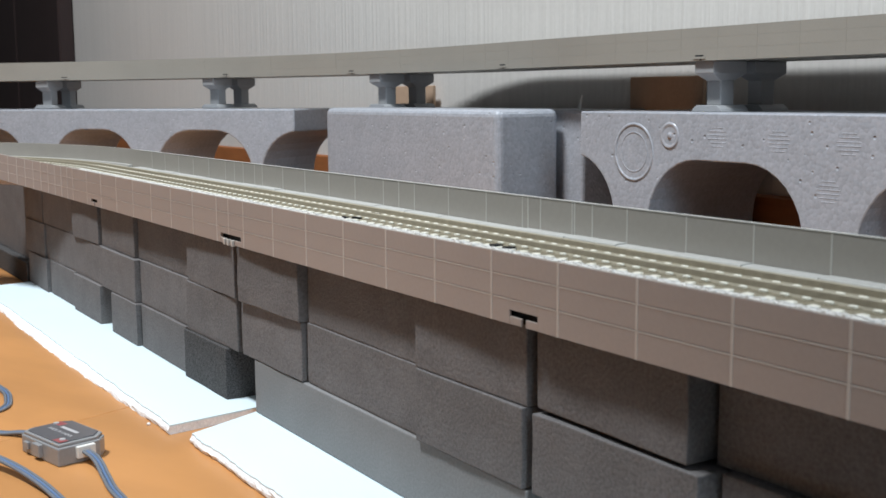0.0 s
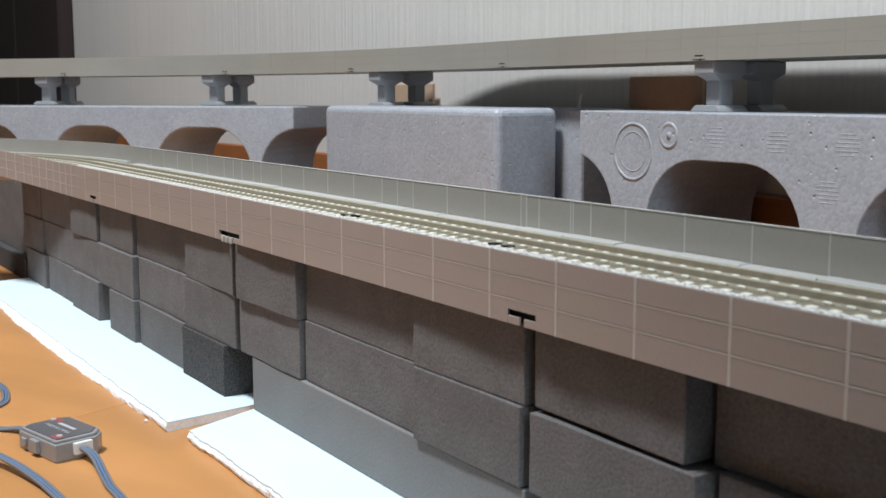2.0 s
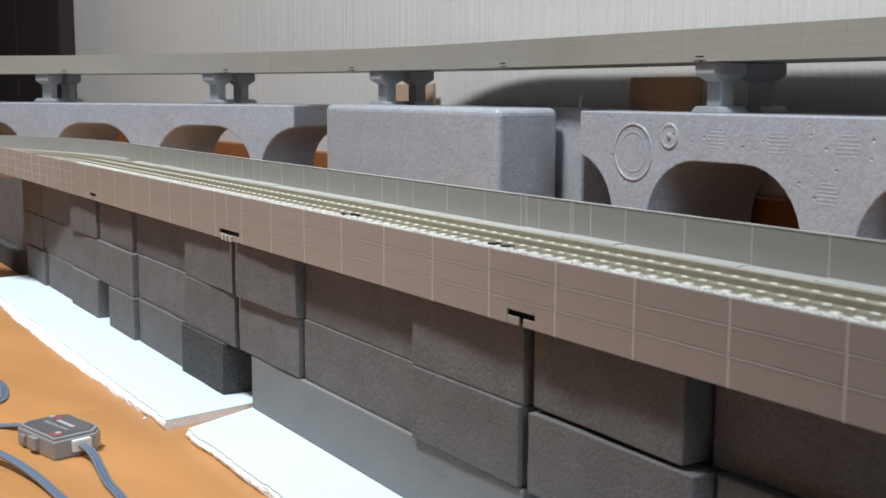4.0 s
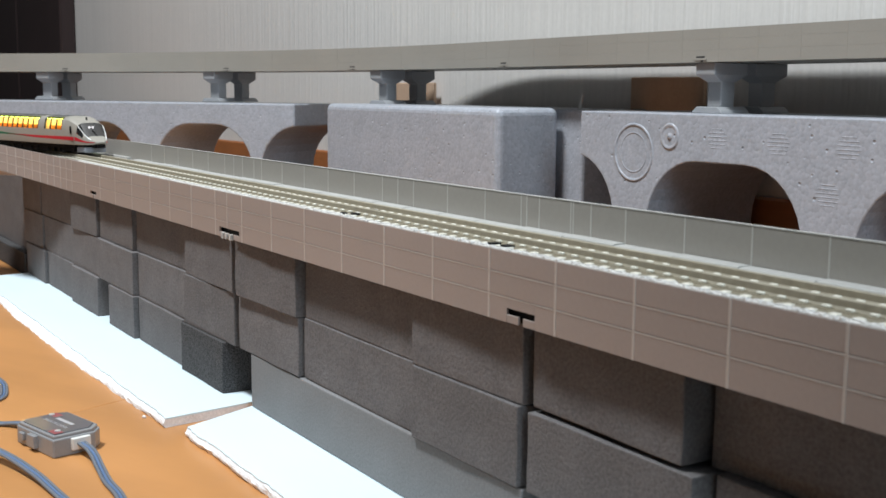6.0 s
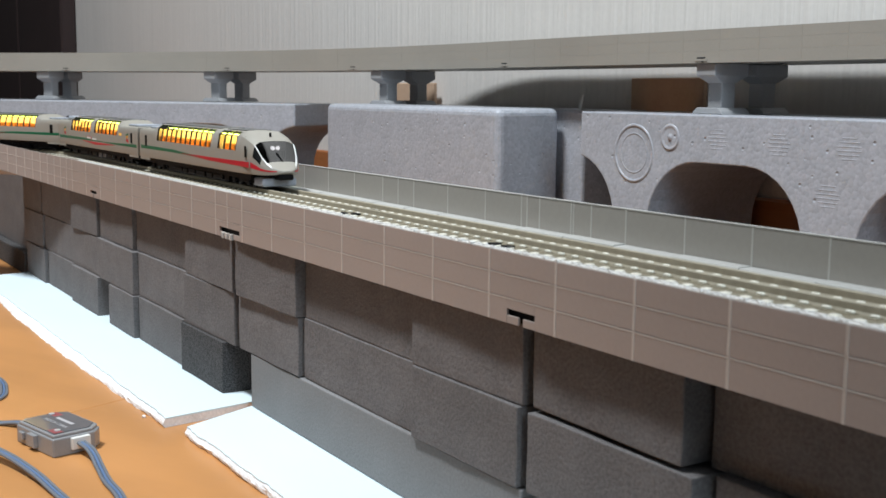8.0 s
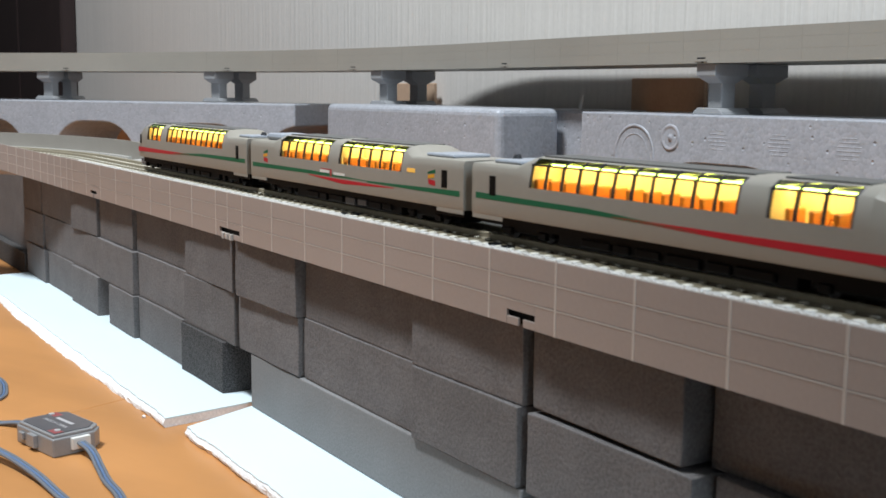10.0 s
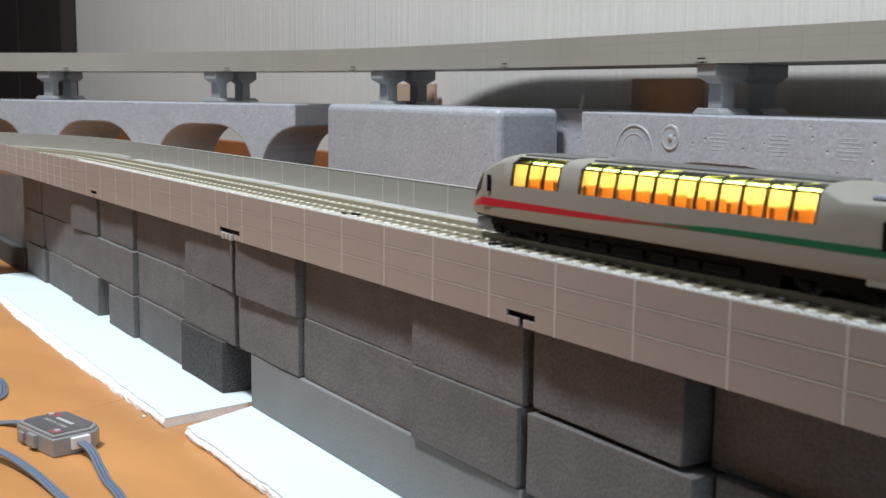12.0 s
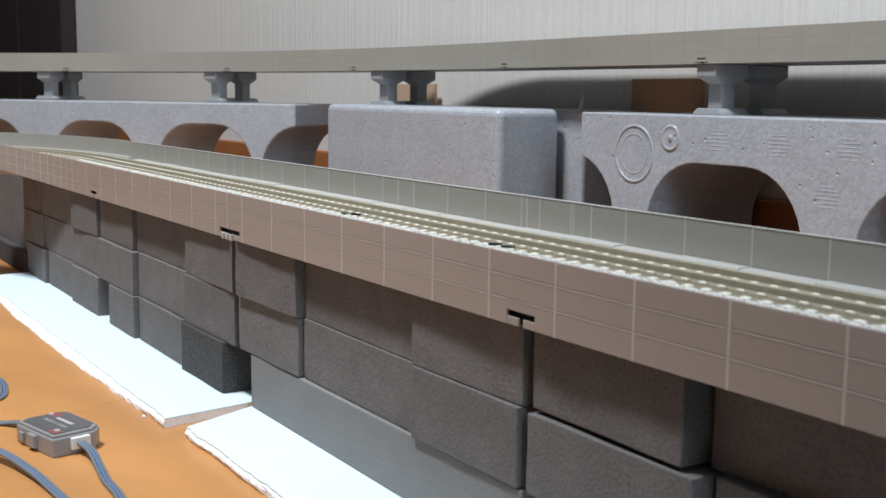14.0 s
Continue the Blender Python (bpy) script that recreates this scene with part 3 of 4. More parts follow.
# ---- bead foam blocks carrying the far viaduct ----
TOP = 44.3


def arch_outline(x0, x1, arches, z0, z1, crown, rad):
    """Front outline of a block with openings that run down to its foot; an opening may be cut by either end."""
    pts = [(x0, z1), (x1, z1)]
    quarter = [k * math.pi / 16 for k in range(9)]
    for n, (a, b) in enumerate(sorted(arches, reverse=True)):
        rise_ = [(b, z0)] + [(b - rad + rad * math.cos(t), crown - rad + rad * math.sin(t)) for t in quarter]
        fall = [(a + rad - rad * math.sin(t), crown - rad + rad * math.cos(t)) for t in quarter] + [(a, z0)]
        curve = rise_ + fall
        if n == 0 and b <= x1:
            pts.append((x1, z0))
        if b > x1:
            pts.append((x1, crown))
        pts += [p for p in curve if x0 < p[0] < x1]
        if a <= x0:
            r = max(0.0, (b - rad - x0) * 0 + (b - rad if b - rad > x0 else x0) - (b - rad))
            pts.append((x0, crown - rad + math.sqrt(max(0.0, rad * rad - r * r))))
    if arches and min(arches)[0] > x0:
        pts.append((x0, z0))
    return pts


BEAD = "silver-grey bead foam packing block with rounded openings"
blk = thing("bead_foam_block", BEAD + " and moulded marks", "foam block", group="bead foam blocks", m=P(-303.5, 258, FLOOR_Z))
H = TOP - FLOOR_Z
CR = 21 - FLOOR_Z
outline = arch_outline(0, 420, [(-60, 29.7), (56.6, 161.6), (190.7, 294.5), (323, 400)], 0, H, CR - 0.7, 36)
soften(part("block", prism(outline, 0, 80), BEAD_FOAM, blk), 1.2)
bm = bmesh.new()
for r0, r1, y in ((14.2, 15.6, -0.35), (10.2, 10.8, -0.15)):
    n = 40
    ring = [[bm.verts.new((45.5 + r * math.cos(2 * math.pi * k / n), yy, 88.0 + r * math.sin(2 * math.pi * k / n))) for k in range(n)] for r, yy in ((r1 + 0.3, 0.3), (r1, y), (r0, y), (r0 - 0.3, 0.3))]
    for a, b in zip(ring, ring[1:]):
        for k in range(n):
            bm.faces.new((a[k], a[(k + 1) % n], b[(k + 1) % n], b[k]))
bmesh.ops.recalc_face_normals(bm, faces=bm.faces)
part("moulded_ring", bm, BEAD_FOAM, blk, "raised moulded ring", smooth=True)
bm = bmesh.new()
n = 28
prof = ((7.2, 0.3), (6.6, -0.5), (5.6, -0.5), (4.6, 0.1), (2.0, 0.1), (1.4, -0.6), (0.3, -0.7))
ring = [[bm.verts.new((73.3 + r * math.cos(2 * math.pi * k / n), y, 97.4 + r * math.sin(2 * math.pi * k / n))) for k in range(n)] for r, y in prof]
for a, b in zip(ring, ring[1:]):
    for k in range(n):
        bm.faces.new((a[k], a[(k + 1) % n], b[(k + 1) % n], b[k]))
bmesh.ops.recalc_face_normals(bm, faces=bm.faces)
part("ejector_mark", bm, GLAZED_FOAM, blk, "shiny round ejector mark", smooth=True)
for cx, cz in ((107, 97.5), (146, 96.5), (185.5, 96.5), (175.5, 75)):
    for k in range(6):
        w = (8, 11, 13, 13, 11, 8)[k] / 2
        part("moulded_bar", box(cx - w, cx + w, -0.1, 0.3, cz - 4.6 + 1.85 * k - 0.3, cz - 4.6 + 1.85 * k + 0.3, 0.12), BEAD_FOAM, blk)

mid = thing("bead_foam_block", "plain silver-grey bead foam block with rounded corners", "foam block", group="bead foam blocks", m=P(-596, 240, FLOOR_Z))
soften(part("block", prism([(0, 0), (235, 0), (235, 110), (0, 110)], 0, 47), BEAD_FOAM, mid), 4.5, 4)
back = thing("bead_foam_block", "silver-grey bead foam block behind the front row", "foam block", group="bead foam blocks", m=P(-640, 292, FLOOR_Z))
soften(part("block", box(0, 296, 0, 56, 0, 109.3), BEAD_FOAM, back), 2.0)
left = thing("bead_foam_block", BEAD + ", set at an angle", "foam block", group="bead foam blocks", m=P(-655, 236, FLOOR_Z) @ pose(0, 0, 0, 0, 0, -148.7155 + 180))
outline = arch_outline(-480, 5, [(-29, 90), (-141, -38), (-264, -163), (-396, -297)], 0, H - 0.5, CR + 4.5, 38)
soften(part("block", prism(outline, 0, 80), BEAD_FOAM, left), 1.2)

# ---- far viaduct and its piers ----
FAR_Y, FAR_Z, FAR_X, FAR_R = 275.0, 70.5, -450.0, 704.0


def far_station(s):
    """Near face of the far viaduct; s is x on the straight and runs on along the bend."""
    if s >= FAR_X:
        return s, FAR_Y, 0.0, 1.0, s
    a = (FAR_X - s) / FAR_R
    return FAR_X - FAR_R * math.sin(a), FAR_Y - FAR_R * (1 - math.cos(a)), -math.sin(a), math.cos(a), s


far = thing("model_viaduct", "beige plastic model viaduct on grey piers along the wall", "model viaduct")
path = [far_station(s) for s in (700, FAR_X)] + [far_station(FAR_X - 20 * k) for k in range(1, 45)]
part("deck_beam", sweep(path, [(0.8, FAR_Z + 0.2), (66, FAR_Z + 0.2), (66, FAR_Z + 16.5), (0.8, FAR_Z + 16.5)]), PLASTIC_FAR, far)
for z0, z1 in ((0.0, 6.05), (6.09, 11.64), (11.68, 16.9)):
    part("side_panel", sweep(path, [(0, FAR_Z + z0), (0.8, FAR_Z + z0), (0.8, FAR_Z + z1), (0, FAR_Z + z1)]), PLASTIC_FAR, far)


def far_pose(s, o, z):
    x, y, nx, ny, _ = far_station(s)
    return P(x + nx * o, y + ny * o, z, 0, 0, math.degrees(math.atan2(-nx, ny)))


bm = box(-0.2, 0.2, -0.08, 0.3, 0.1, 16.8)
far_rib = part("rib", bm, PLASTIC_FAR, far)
first = True
for k in range(-4, 36):
    ob = far_rib if first else new("rib", far_rib.data)
    first = False
    ob.parent = far
    ob.matrix_basis = far_pose(-228 + PITCH * 0.5 - PITCH * k, 0, FAR_Z)
# Slots are not cut here: dark bars paint the shade inside them.
for k, s in enumerate((-41, -227.5, -406, -592, -745, -931)):
    part("joint_slot", box(-3.0, 3.0, -0.14, 0.3, 2.2, 3.0), DARK_GREY, far).matrix_basis = far_pose(s, 0, FAR_Z)
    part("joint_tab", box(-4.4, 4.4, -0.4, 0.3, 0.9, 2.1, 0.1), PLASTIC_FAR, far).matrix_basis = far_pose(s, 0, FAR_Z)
    part("joint_stem", box(-0.7, 0.7, -0.16, 0.3, 0.2, 2.3), BLACK, far).matrix_basis = far_pose(s + 1, 0, FAR_Z)


def pier_at(s, o):
    z = TOP
    hgt = FAR_Z - TOP
    t = thing("viaduct_pier", "grey plastic viaduct pier with flared head on a foam block", "pier", group="piers of the far viaduct")
    t.matrix_basis = far_pose(s, o, z)
    bm = prism([(-11, 0), (11, 0), (10, 1.6), (7.4, 3.4), (-7.4, 3.4), (-10, 1.6)], -10, 10)
    soften(part("base", bm, PLASTIC_PIER, t), 0.4)
    bm = box(-5.0, 5.0, -5.0, 5.0, 3.0, hgt - 6.5)
    soften(part("column", bm, PLASTIC_PIER, t), 0.8)
    bm = bmesh.new()
    lo = [bm.verts.new((x, y, hgt - 10.2)) for x, y in ((-5.0, -5.0), (5.0, -5.0), (5.0, 5.0), (-5.0, 5.0))]
    md = [bm.verts.new((x, y, hgt - 6.4)) for x, y in ((-6.8, -12), (6.8, -12), (6.8, 12), (-6.8, 12))]
    up = [bm.verts.new((x, y, hgt - 0.1)) for x, y in ((-6.8, -12), (6.8, -12), (6.8, 12), (-6.8, 12))]
    for a, b in ((lo, md), (md, up)):
        for i in range(4):
            bm.faces.new((a[i], a[(i + 1) % 4], b[(i + 1) % 4], b[i]))
    bm.faces.new(lo[::-1])
    bm.faces.new(up)
    bmesh.ops.recalc_face_normals(bm, faces=bm.faces)
    soften(part("head", bm, PLASTIC_PIER, t), 0.5)
    return t


for s in (-40, -226, -566, -768, -958):
    pier_at(s, 14)
    pier_at(s, 44)
# Brown sheets: the first stands in for a soft warm reflection on the wall.
tagged(part("cardboard_sheet", box(-360, -294, 343, 346, FLOOR_Z, 64.5, 0.5), BROWN_TINT, None, "brown sheet in place of a warm reflection on the wall"), category="cardboard")
tagged(part("cardboard_sheet", box(-690, -605, 343, 346, FLOOR_Z, 62, 0.5), BROWN_TINT, None, "brown sheet standing behind the foam blocks"), category="cardboard")
bm = bmesh.new()
pv = None
for k in range(7):
    u = k / 6
    a = [bm.verts.new((-361 + 3.2 * u + dx * (1 - 0.5 * u), 302 + dy, 42.8 + 13 * u - 2.5 * u * u)) for dx, dy in ((-1.5, 0), (1.5, 0), (1.5, 0.5), (-1.5, 0.5))]
    if pv:
        for i in range(4):
            bm.faces.new((pv[i], pv[(i + 1) % 4], a[(i + 1) % 4], a[i]))
    else:
        bm.faces.new(a[::-1])
    pv = a
bm.faces.new(pv)
bmesh.ops.recalc_face_normals(bm, faces=bm.faces)
tagged(part("foam_sliver", bm, CONNECTOR, None, "thin white foam sliver standing on the block"), category="foam sliver")

# ---- feeder box and cables on the floor ----
feeder = thing("feeder_box", "small grey plastic feeder box with printed lid on the floor", "electrical box")
bx, by = -174.0, -65.5
feeder.matrix_basis = P(bx, by, FLOOR_Z, 0, 0, 104)
poly = [(-9.5, -13.5), (5.5, -13.5), (9.5, -9.5), (9.5, 12), (6.0, 14.0), (-6.0, 14.0), (-9.5, 12)]


def slab(poly, z0, z1):
    bm = bmesh.new()
    a = [bm.verts.new((x, y, z0)) for x, y in poly]
    b = [bm.verts.new((x, y, z1)) for x, y in poly]
    bm.faces.new(a[::-1])
    bm.faces.new(b)
    for i in range(len(poly)):
        bm.faces.new((a[i], a[(i + 1) % len(poly)], b[(i + 1) % len(poly)], b[i]))
    bmesh.ops.recalc_face_normals(bm, faces=bm.faces)
    return bm


soften(part("case", slab(poly, 0, 6.2), BOX_GREY, feeder), 0.5)
soften(part("lid", slab([(x * 0.94, y * 0.94) for x, y in poly], 6.1, 7.2), BOX_GREY, feeder), 0.3)
soften(part("cover", slab([(x * 0.84, y * 0.84) for x, y in poly], 7.1, 7.55), LID_SMOKE, feeder, "glossy smoked cover plate"), 0.15)
soften(part("latch", box(-11.0, -9.3, -3, 2, 1.2, 5.6), BOX_GREY, feeder), 0.3)
soften(part("latch", box(-10.5, -9.3, 6, 9, 2.0, 4.6), BOX_GREY, feeder), 0.3)
soften(part("connector", box(-3.3, 3.3, -14.9, -12.6, 1.7, 5.7), CONNECTOR, feeder, "white plug socket"), 0.3)
for sx, sy in ((-5.5, -9.0), (2.5, 10.5)):
    bm = bmesh.new()
    add_cyl(bm, (sx, sy, 7.65), 1.0, 0.5, seg=16)
    part("screw", bm, STEEL, feeder, "small steel screw")
part("print_bar", box(1.2, 2.6, -5.5, 5.5, 7.5, 7.6), PRINT_WHITE, feeder)
text = bpy.data.curves.new("print", "FONT")
text.body, text.size, text.align_x, text.align_y = "MADE IN CHINA", 2.1 * MM, "CENTER", "CENTER"
text.extrude = 0.03 * MM
text.materials.append(PRINT_WHITE)
lettering = tagged(new("print", text), "white lettering")
lettering.parent = feeder
lettering.matrix_basis = P(-1.6, 0, 7.6, 0, 0, -90)
for sx, sy, ln in ((-6.2, -9.0, 5), (3.4, 9.5, 5)):
    part("print_patch", box(sx - 1.6, sx + 1.6, sy - ln / 2, sy + ln / 2, 7.5, 7.58), PRINT_RED, feeder)


def cable(name, pts, label, strands):
    """Flat twin cable: strands of round wire side by side along a smooth path on the floor."""
    t = thing(name, label, "cable", group="feeder cables")
    for k, (off, mat, r) in enumerate(strands):
        cu = bpy.data.curves.new("strand", "CURVE")
        cu.dimensions = "3D"
        cu.bevel_depth, cu.bevel_resolution, cu.resolution_u = r * MM, 2, 10
        sp = cu.splines.new("BEZIER")
        sp.bezier_points.add(len(pts) - 1)
        for i, (x, y, z) in enumerate(pts):
            a, b = pts[max(0, i - 1)], pts[min(len(pts) - 1, i + 1)]
            d = Vector((b[0] - a[0], b[1] - a[1]))
            d.normalize()
            bp = sp.bezier_points[i]
            bp.co = Vector((x + 4.2 - d.y * off, y - 1.0 + d.x * off, z + r)) * MM
            bp.handle_left_type = bp.handle_right_type = "AUTO"
        cu.materials.append(mat)
        ob = new("strand", cu)
        ob.parent = t
    return t


TWIN = ((-0.95, CABLE_GREY, 0.58), (0.2, CABLE_BLUE, 0.5), (1.2, CABLE_GREY, 0.55))
F = FLOOR_Z
cable("feeder_cable", [(-163.5, -61.2, F + 3.2), (-158, -60.0, F + 2.4), (-144, -60.5, F + 0.1), (-131, -62, F + 0.1), (-116, -62.5, F + 0.1), (-95, -66, F + 0.1), (-60, -70, F + 0.1)], "grey and blue twin cable plugged into the feeder box", TWIN)
cable("feeder_cable", [(-190.5, -68.2, F + 2.5), (-197, -70, F + 2.0), (-206, -73.0, F + 1.0), (-212, -78, F + 0.1), (-230, -88, F + 0.1), (-250, -105, F + 0.1)], "grey twin cable leaving the feeder box", TWIN)
cable("feeder_cable", [(-190, -95, F + 4), (-170, -86.5, F + 3), (-147, -80.5, F + 1.5), (-124, -77.5, F + 0.1), (-100, -75, F + 0.1), (-60, -74, F + 0.1)], "grey and blue twin cable lying on the floor", TWIN)
cable("feeder_cable", [(-310, -72, F + 0.1), (-285, -66.5, F + 0.1), (-262, -66.5, F + 0.1), (-244, -74, F + 0.1), (-240, -92, F + 0.1)], "loop of grey cable lying on the floor", TWIN)
bm = bmesh.new()
bmesh.ops.create_icosphere(bm, subdivisions=2, radius=0.7, matrix=Matrix.Translation((-190.6, -31.6, FLOOR_Z + 0.5)))
for v in bm.verts:
    v.co += noise.noise_vector(v.co) * 0.2
tagged(part("foam_crumb", bm, BOARD_CORE, None, "tiny white crumb of foam on the floor"), category="crumb")

# ---- the train: heights above the rail top, x forwards ----
RAIL_TOP = 19.1
HALF_W, BODY_Z0, ROOF_Z, END_Z = 9.4, 5.2, 20.6, 18.0
RING = ((0.985, 0.0), (1.0, 0.04), (1.0, 0.28), (1.0, 0.52), (0.985, 0.62), (0.90, 0.87), (0.68, 0.965), (0.42, 0.99))
RING_END = ((0.985, 0.0), (1.0, 0.04), (1.0, 0.28), (1.0, 0.60), (1.0, 0.80), (0.985, 0.925), (0.93, 0.985), (0.50, 1.0))


def ring_points(x, w, z0, z1):
    pts = [(x, -w * a, z0 + (z1 - z0) * k) for a, k in (RING_END if z1 == END_Z else RING)]
    return pts + [(x, 0, z1)] + [(x, -y, z) for _, y, z in pts[::-1]]


def shell(sections, skip=lambda xa, xb, j: False, caps=(True, True)):
    bm = bmesh.new()
    rings = [[bm.verts.new(p) for p in ring_points(*s)] for s in sections]
    for si, (a, b) in enumerate(zip(rings, rings[1:])):
        for j in range(len(a) - 1):
            if not skip(sections[si][0], sections[si + 1][0], j):
                bm.faces.new((a[j], a[j + 1], b[j + 1], b[j]))
        bm.faces.new((a[-1], a[0], b[0], b[-1]))
    if caps[0]:
        bm.faces.new(rings[0])
    if caps[1]:
        bm.faces.new(rings[-1][::-1])
    bmesh.ops.recalc_face_normals(bm, faces=bm.faces)
    return bm


N_RING = 2 * len(RING)   # strips in a ring: near side 0..7, far side 8..15
GLAZED = (3, 4, 5, N_RING - 6, N_RING - 5, N_RING - 4)


def windowed_body(t, x0, x1, groups, nose):
    """Body shell with glazed strips left open where groups of windows are; each group is (start, end, panes)."""
    cuts = {x0, x1}
    for a, b, n in groups:
        cuts |= {a, b}
    first, last = min(g[0] for g in groups), max(g[1] for g in groups)
    cuts |= {first - 1.2, first - 5.5}
    if not nose:
        cuts |= {last + 1.2, last + 5.5}
    low = lambda x: x < first - 5 or (not nose and x > last + 5)
    xs = sorted(cuts)
    sections = [(x, HALF_W, BODY_Z0, END_Z if low(x) else ROOF_Z) for x in xs]
    inside = lambda xa, xb: any(a - 0.01 <= xa and xb <= b + 0.01 for a, b, n in groups)
    body = part("body", shell(sections, lambda xa, xb, j: inside(xa, xb) and j in GLAZED, (True, not nose)), CAR_PAINT, t, smooth=True)
    body.data.set_sharp_from_angle(angle=radians(48))
    pane_mesh = {}
    for a, b, n in groups:
        step = (b - a) / n
        for k in range(n):
            for side in (-1, 1):
                for name, j, mat in (("side_window", 3, SIDE_GLASS), ("roof_window", 5, ROOF_GLASS)):
                    lo, hi = (RING[3], RING[5]) if name == "side_window" else (RING[5], RING[6])
                    key = (name, side, round(step, 3))
                    if key not in pane_mesh:
                        bm = bmesh.new()
                        seq = (RING[3], RING[4], RING[5]) if name == "side_window" else (RING[5], RING[6])
                        ra = [bm.verts.new((0.3, side * HALF_W * (w - 0.012), BODY_Z0 + (ROOF_Z - BODY_Z0) * kk)) for w, kk in seq]
                        rb = [bm.verts.new((step - 0.3, side * HALF_W * (w - 0.012), BODY_Z0 + (ROOF_Z - BODY_Z0) * kk)) for w, kk in seq]
                        for q in range(len(seq) - 1):
                            bm.faces.new((ra[q], ra[q + 1], rb[q + 1], rb[q]))
                        ob = part(name, bm, mat, t)
                        pane_mesh[key] = ob.data
                    else:
                        ob = new(name, pane_mesh[key])
                        ob.parent = t
                    ob.matrix_basis = P(a + k * step, 0, 0)
        # frames between the panes
        for k in range(n + 1):
            for side in (-1, 1):
                fk = ("frame", side)
                if fk not in pane_mesh:
                    bm = bmesh.new()
                    for q in range(3, 6):
                        (w0, k0), (w1, k1) = RING[q], RING[q + 1]
                        z0_, z1_ = BODY_Z0 + (ROOF_Z - BODY_Z0) * k0, BODY_Z0 + (ROOF_Z - BODY_Z0) * k1
                        v = [bm.verts.new((xx, side * HALF_W * w - side * d, zz)) for xx in (-0.32, 0.32) for d in (0.0, 0.5) for w, zz in ((w0, z0_), (w1, z1_))]
                        for f in ((0, 1, 5, 4), (2, 6, 7, 3), (0, 2, 3, 1), (4, 5, 7, 6)):
                            bm.faces.new([v[i] for i in f])
                    bmesh.ops.recalc_face_normals(bm, faces=bm.faces)
                    ob = part("window_frame", bm, DARK_GREY, t)
                    pane_mesh[fk] = ob.data
                else:
                    ob = new("window_frame", pane_mesh[fk])
                    ob.parent = t
                ob.matrix_basis = P(a + k * step, 0, 0)
        # the rail between side and roof glass
        for side in (-1, 1):
            zz = BODY_Z0 + (ROOF_Z - BODY_Z0) * RING[5][1]
            yy = side * HALF_W * RING[5][0]
            part("window_rail", box(a, b, yy - 0.22, yy + 0.22, zz - 0.2, zz + 0.2), DARK_GREY, t)
    return body


def cabin(t, groups, seed):
    rnd = random.Random(seed)
    a, b = min(g[0] for g in groups), max(g[1] for g in groups)
    part("cabin_floor", box(a - 2, b + 2, -8.4, 8.4, 9.6, 10.3), CABIN, t)
    seat = None
    x = a + 2
    while x < b - 2:
        for y in (-5.6, 5.6):
            if seat is None:
                bm = bmesh.new()
                add_box(bm, -2.0, 1.8, -2.4, 2.4, 10.3, 12.4, 0.3)
                add_box(bm, -2.0, -0.9, -2.4, 2.4, 12.2, 15.2, 0.3)
                seat = part("seat", bm, SEAT, t)
                ob = seat
            else:
                ob = new("seat", seat.data)
                ob.parent = t
            ob.matrix_basis = P(x, y, 0)
        x += 5.4
    for y in (-3.4, 3.4):
        part("cabin_light", box(a + 1, b - 1, y - 0.9, y + 0.9, 18.4, 18.8), LED, t, "glowing warm light strip")
    x = a + 1
    while x < b - 6:
        # covers added to block the strips, gaps leave bright patches in the roof glass
        w = rnd.uniform(7, 14)
        part("light_housing", box(x, min(x + w, b - 1), -5.4, 5.4, 18.9, 19.2), CABIN, t)
        x += w + rnd.uniform(1.0, 4.0)
    for g in groups:
        part("roof_panel", box(g[0], g[1], -5.0, 5.0, ROOF_Z - 0.3, ROOF_Z + 0.05, 0.04), CAR_ROOF, t, "grey roof panel between the roof windows")
    # Reflector added between the seats so the upper panes look lit yellow.
    part("luggage_panel", box(a, b, -0.4, 0.4, 14.2, 18.2), CABIN, t, "cream centre panel added to catch the strip light")
    for g in groups:
        part("partition", box(g[1] + 0.2, g[1] + 0.8, -8.2, 8.2, 10.3, 18.6), CABIN, t)
        # This second partition is added to brighten the first pane.
        part("partition", box(g[0] - 0.8, g[0] - 0.2, -8.2, 8.2, 10.3, 18.6), CABIN, t)


def stripe(t, mat, x0, x1, z0a, z0b, z1a, z1b, name="stripe"):
    """Painted band on both sides, from x0 to x1; bottom and top heights at either end."""
    for side in (-1, 1):
        y = side * (HALF_W + 0.04)
        bm = bmesh.new()
        v = [bm.verts.new(p) for p in ((x0, y, z0a), (x1, y, z0b), (x1, y, z1b), (x0, y, z1a))]
        w = [bm.verts.new((p.co.x, y - side * 0.1, p.co.z)) for p in v]
        bm.faces.new(v)
        bm.faces.new(w[::-1])
        for i in range(4):
            bm.faces.new((v[i], w[i], w[(i + 1) % 4], v[(i + 1) % 4]))
        bmesh.ops.recalc_face_normals(bm, faces=bm.faces)
        part(name, bm, mat, t)


def side_box(t, name, mat, x0, x1, z0, z1, proud=0.06, label=""):
    for side in (-1, 1):
        y = side * HALF_W
        part(name, box(x0, x1, min(y, y + side * proud) - 0.02, max(y, y + side * proud) + 0.02, z0, z1), mat, t, label)


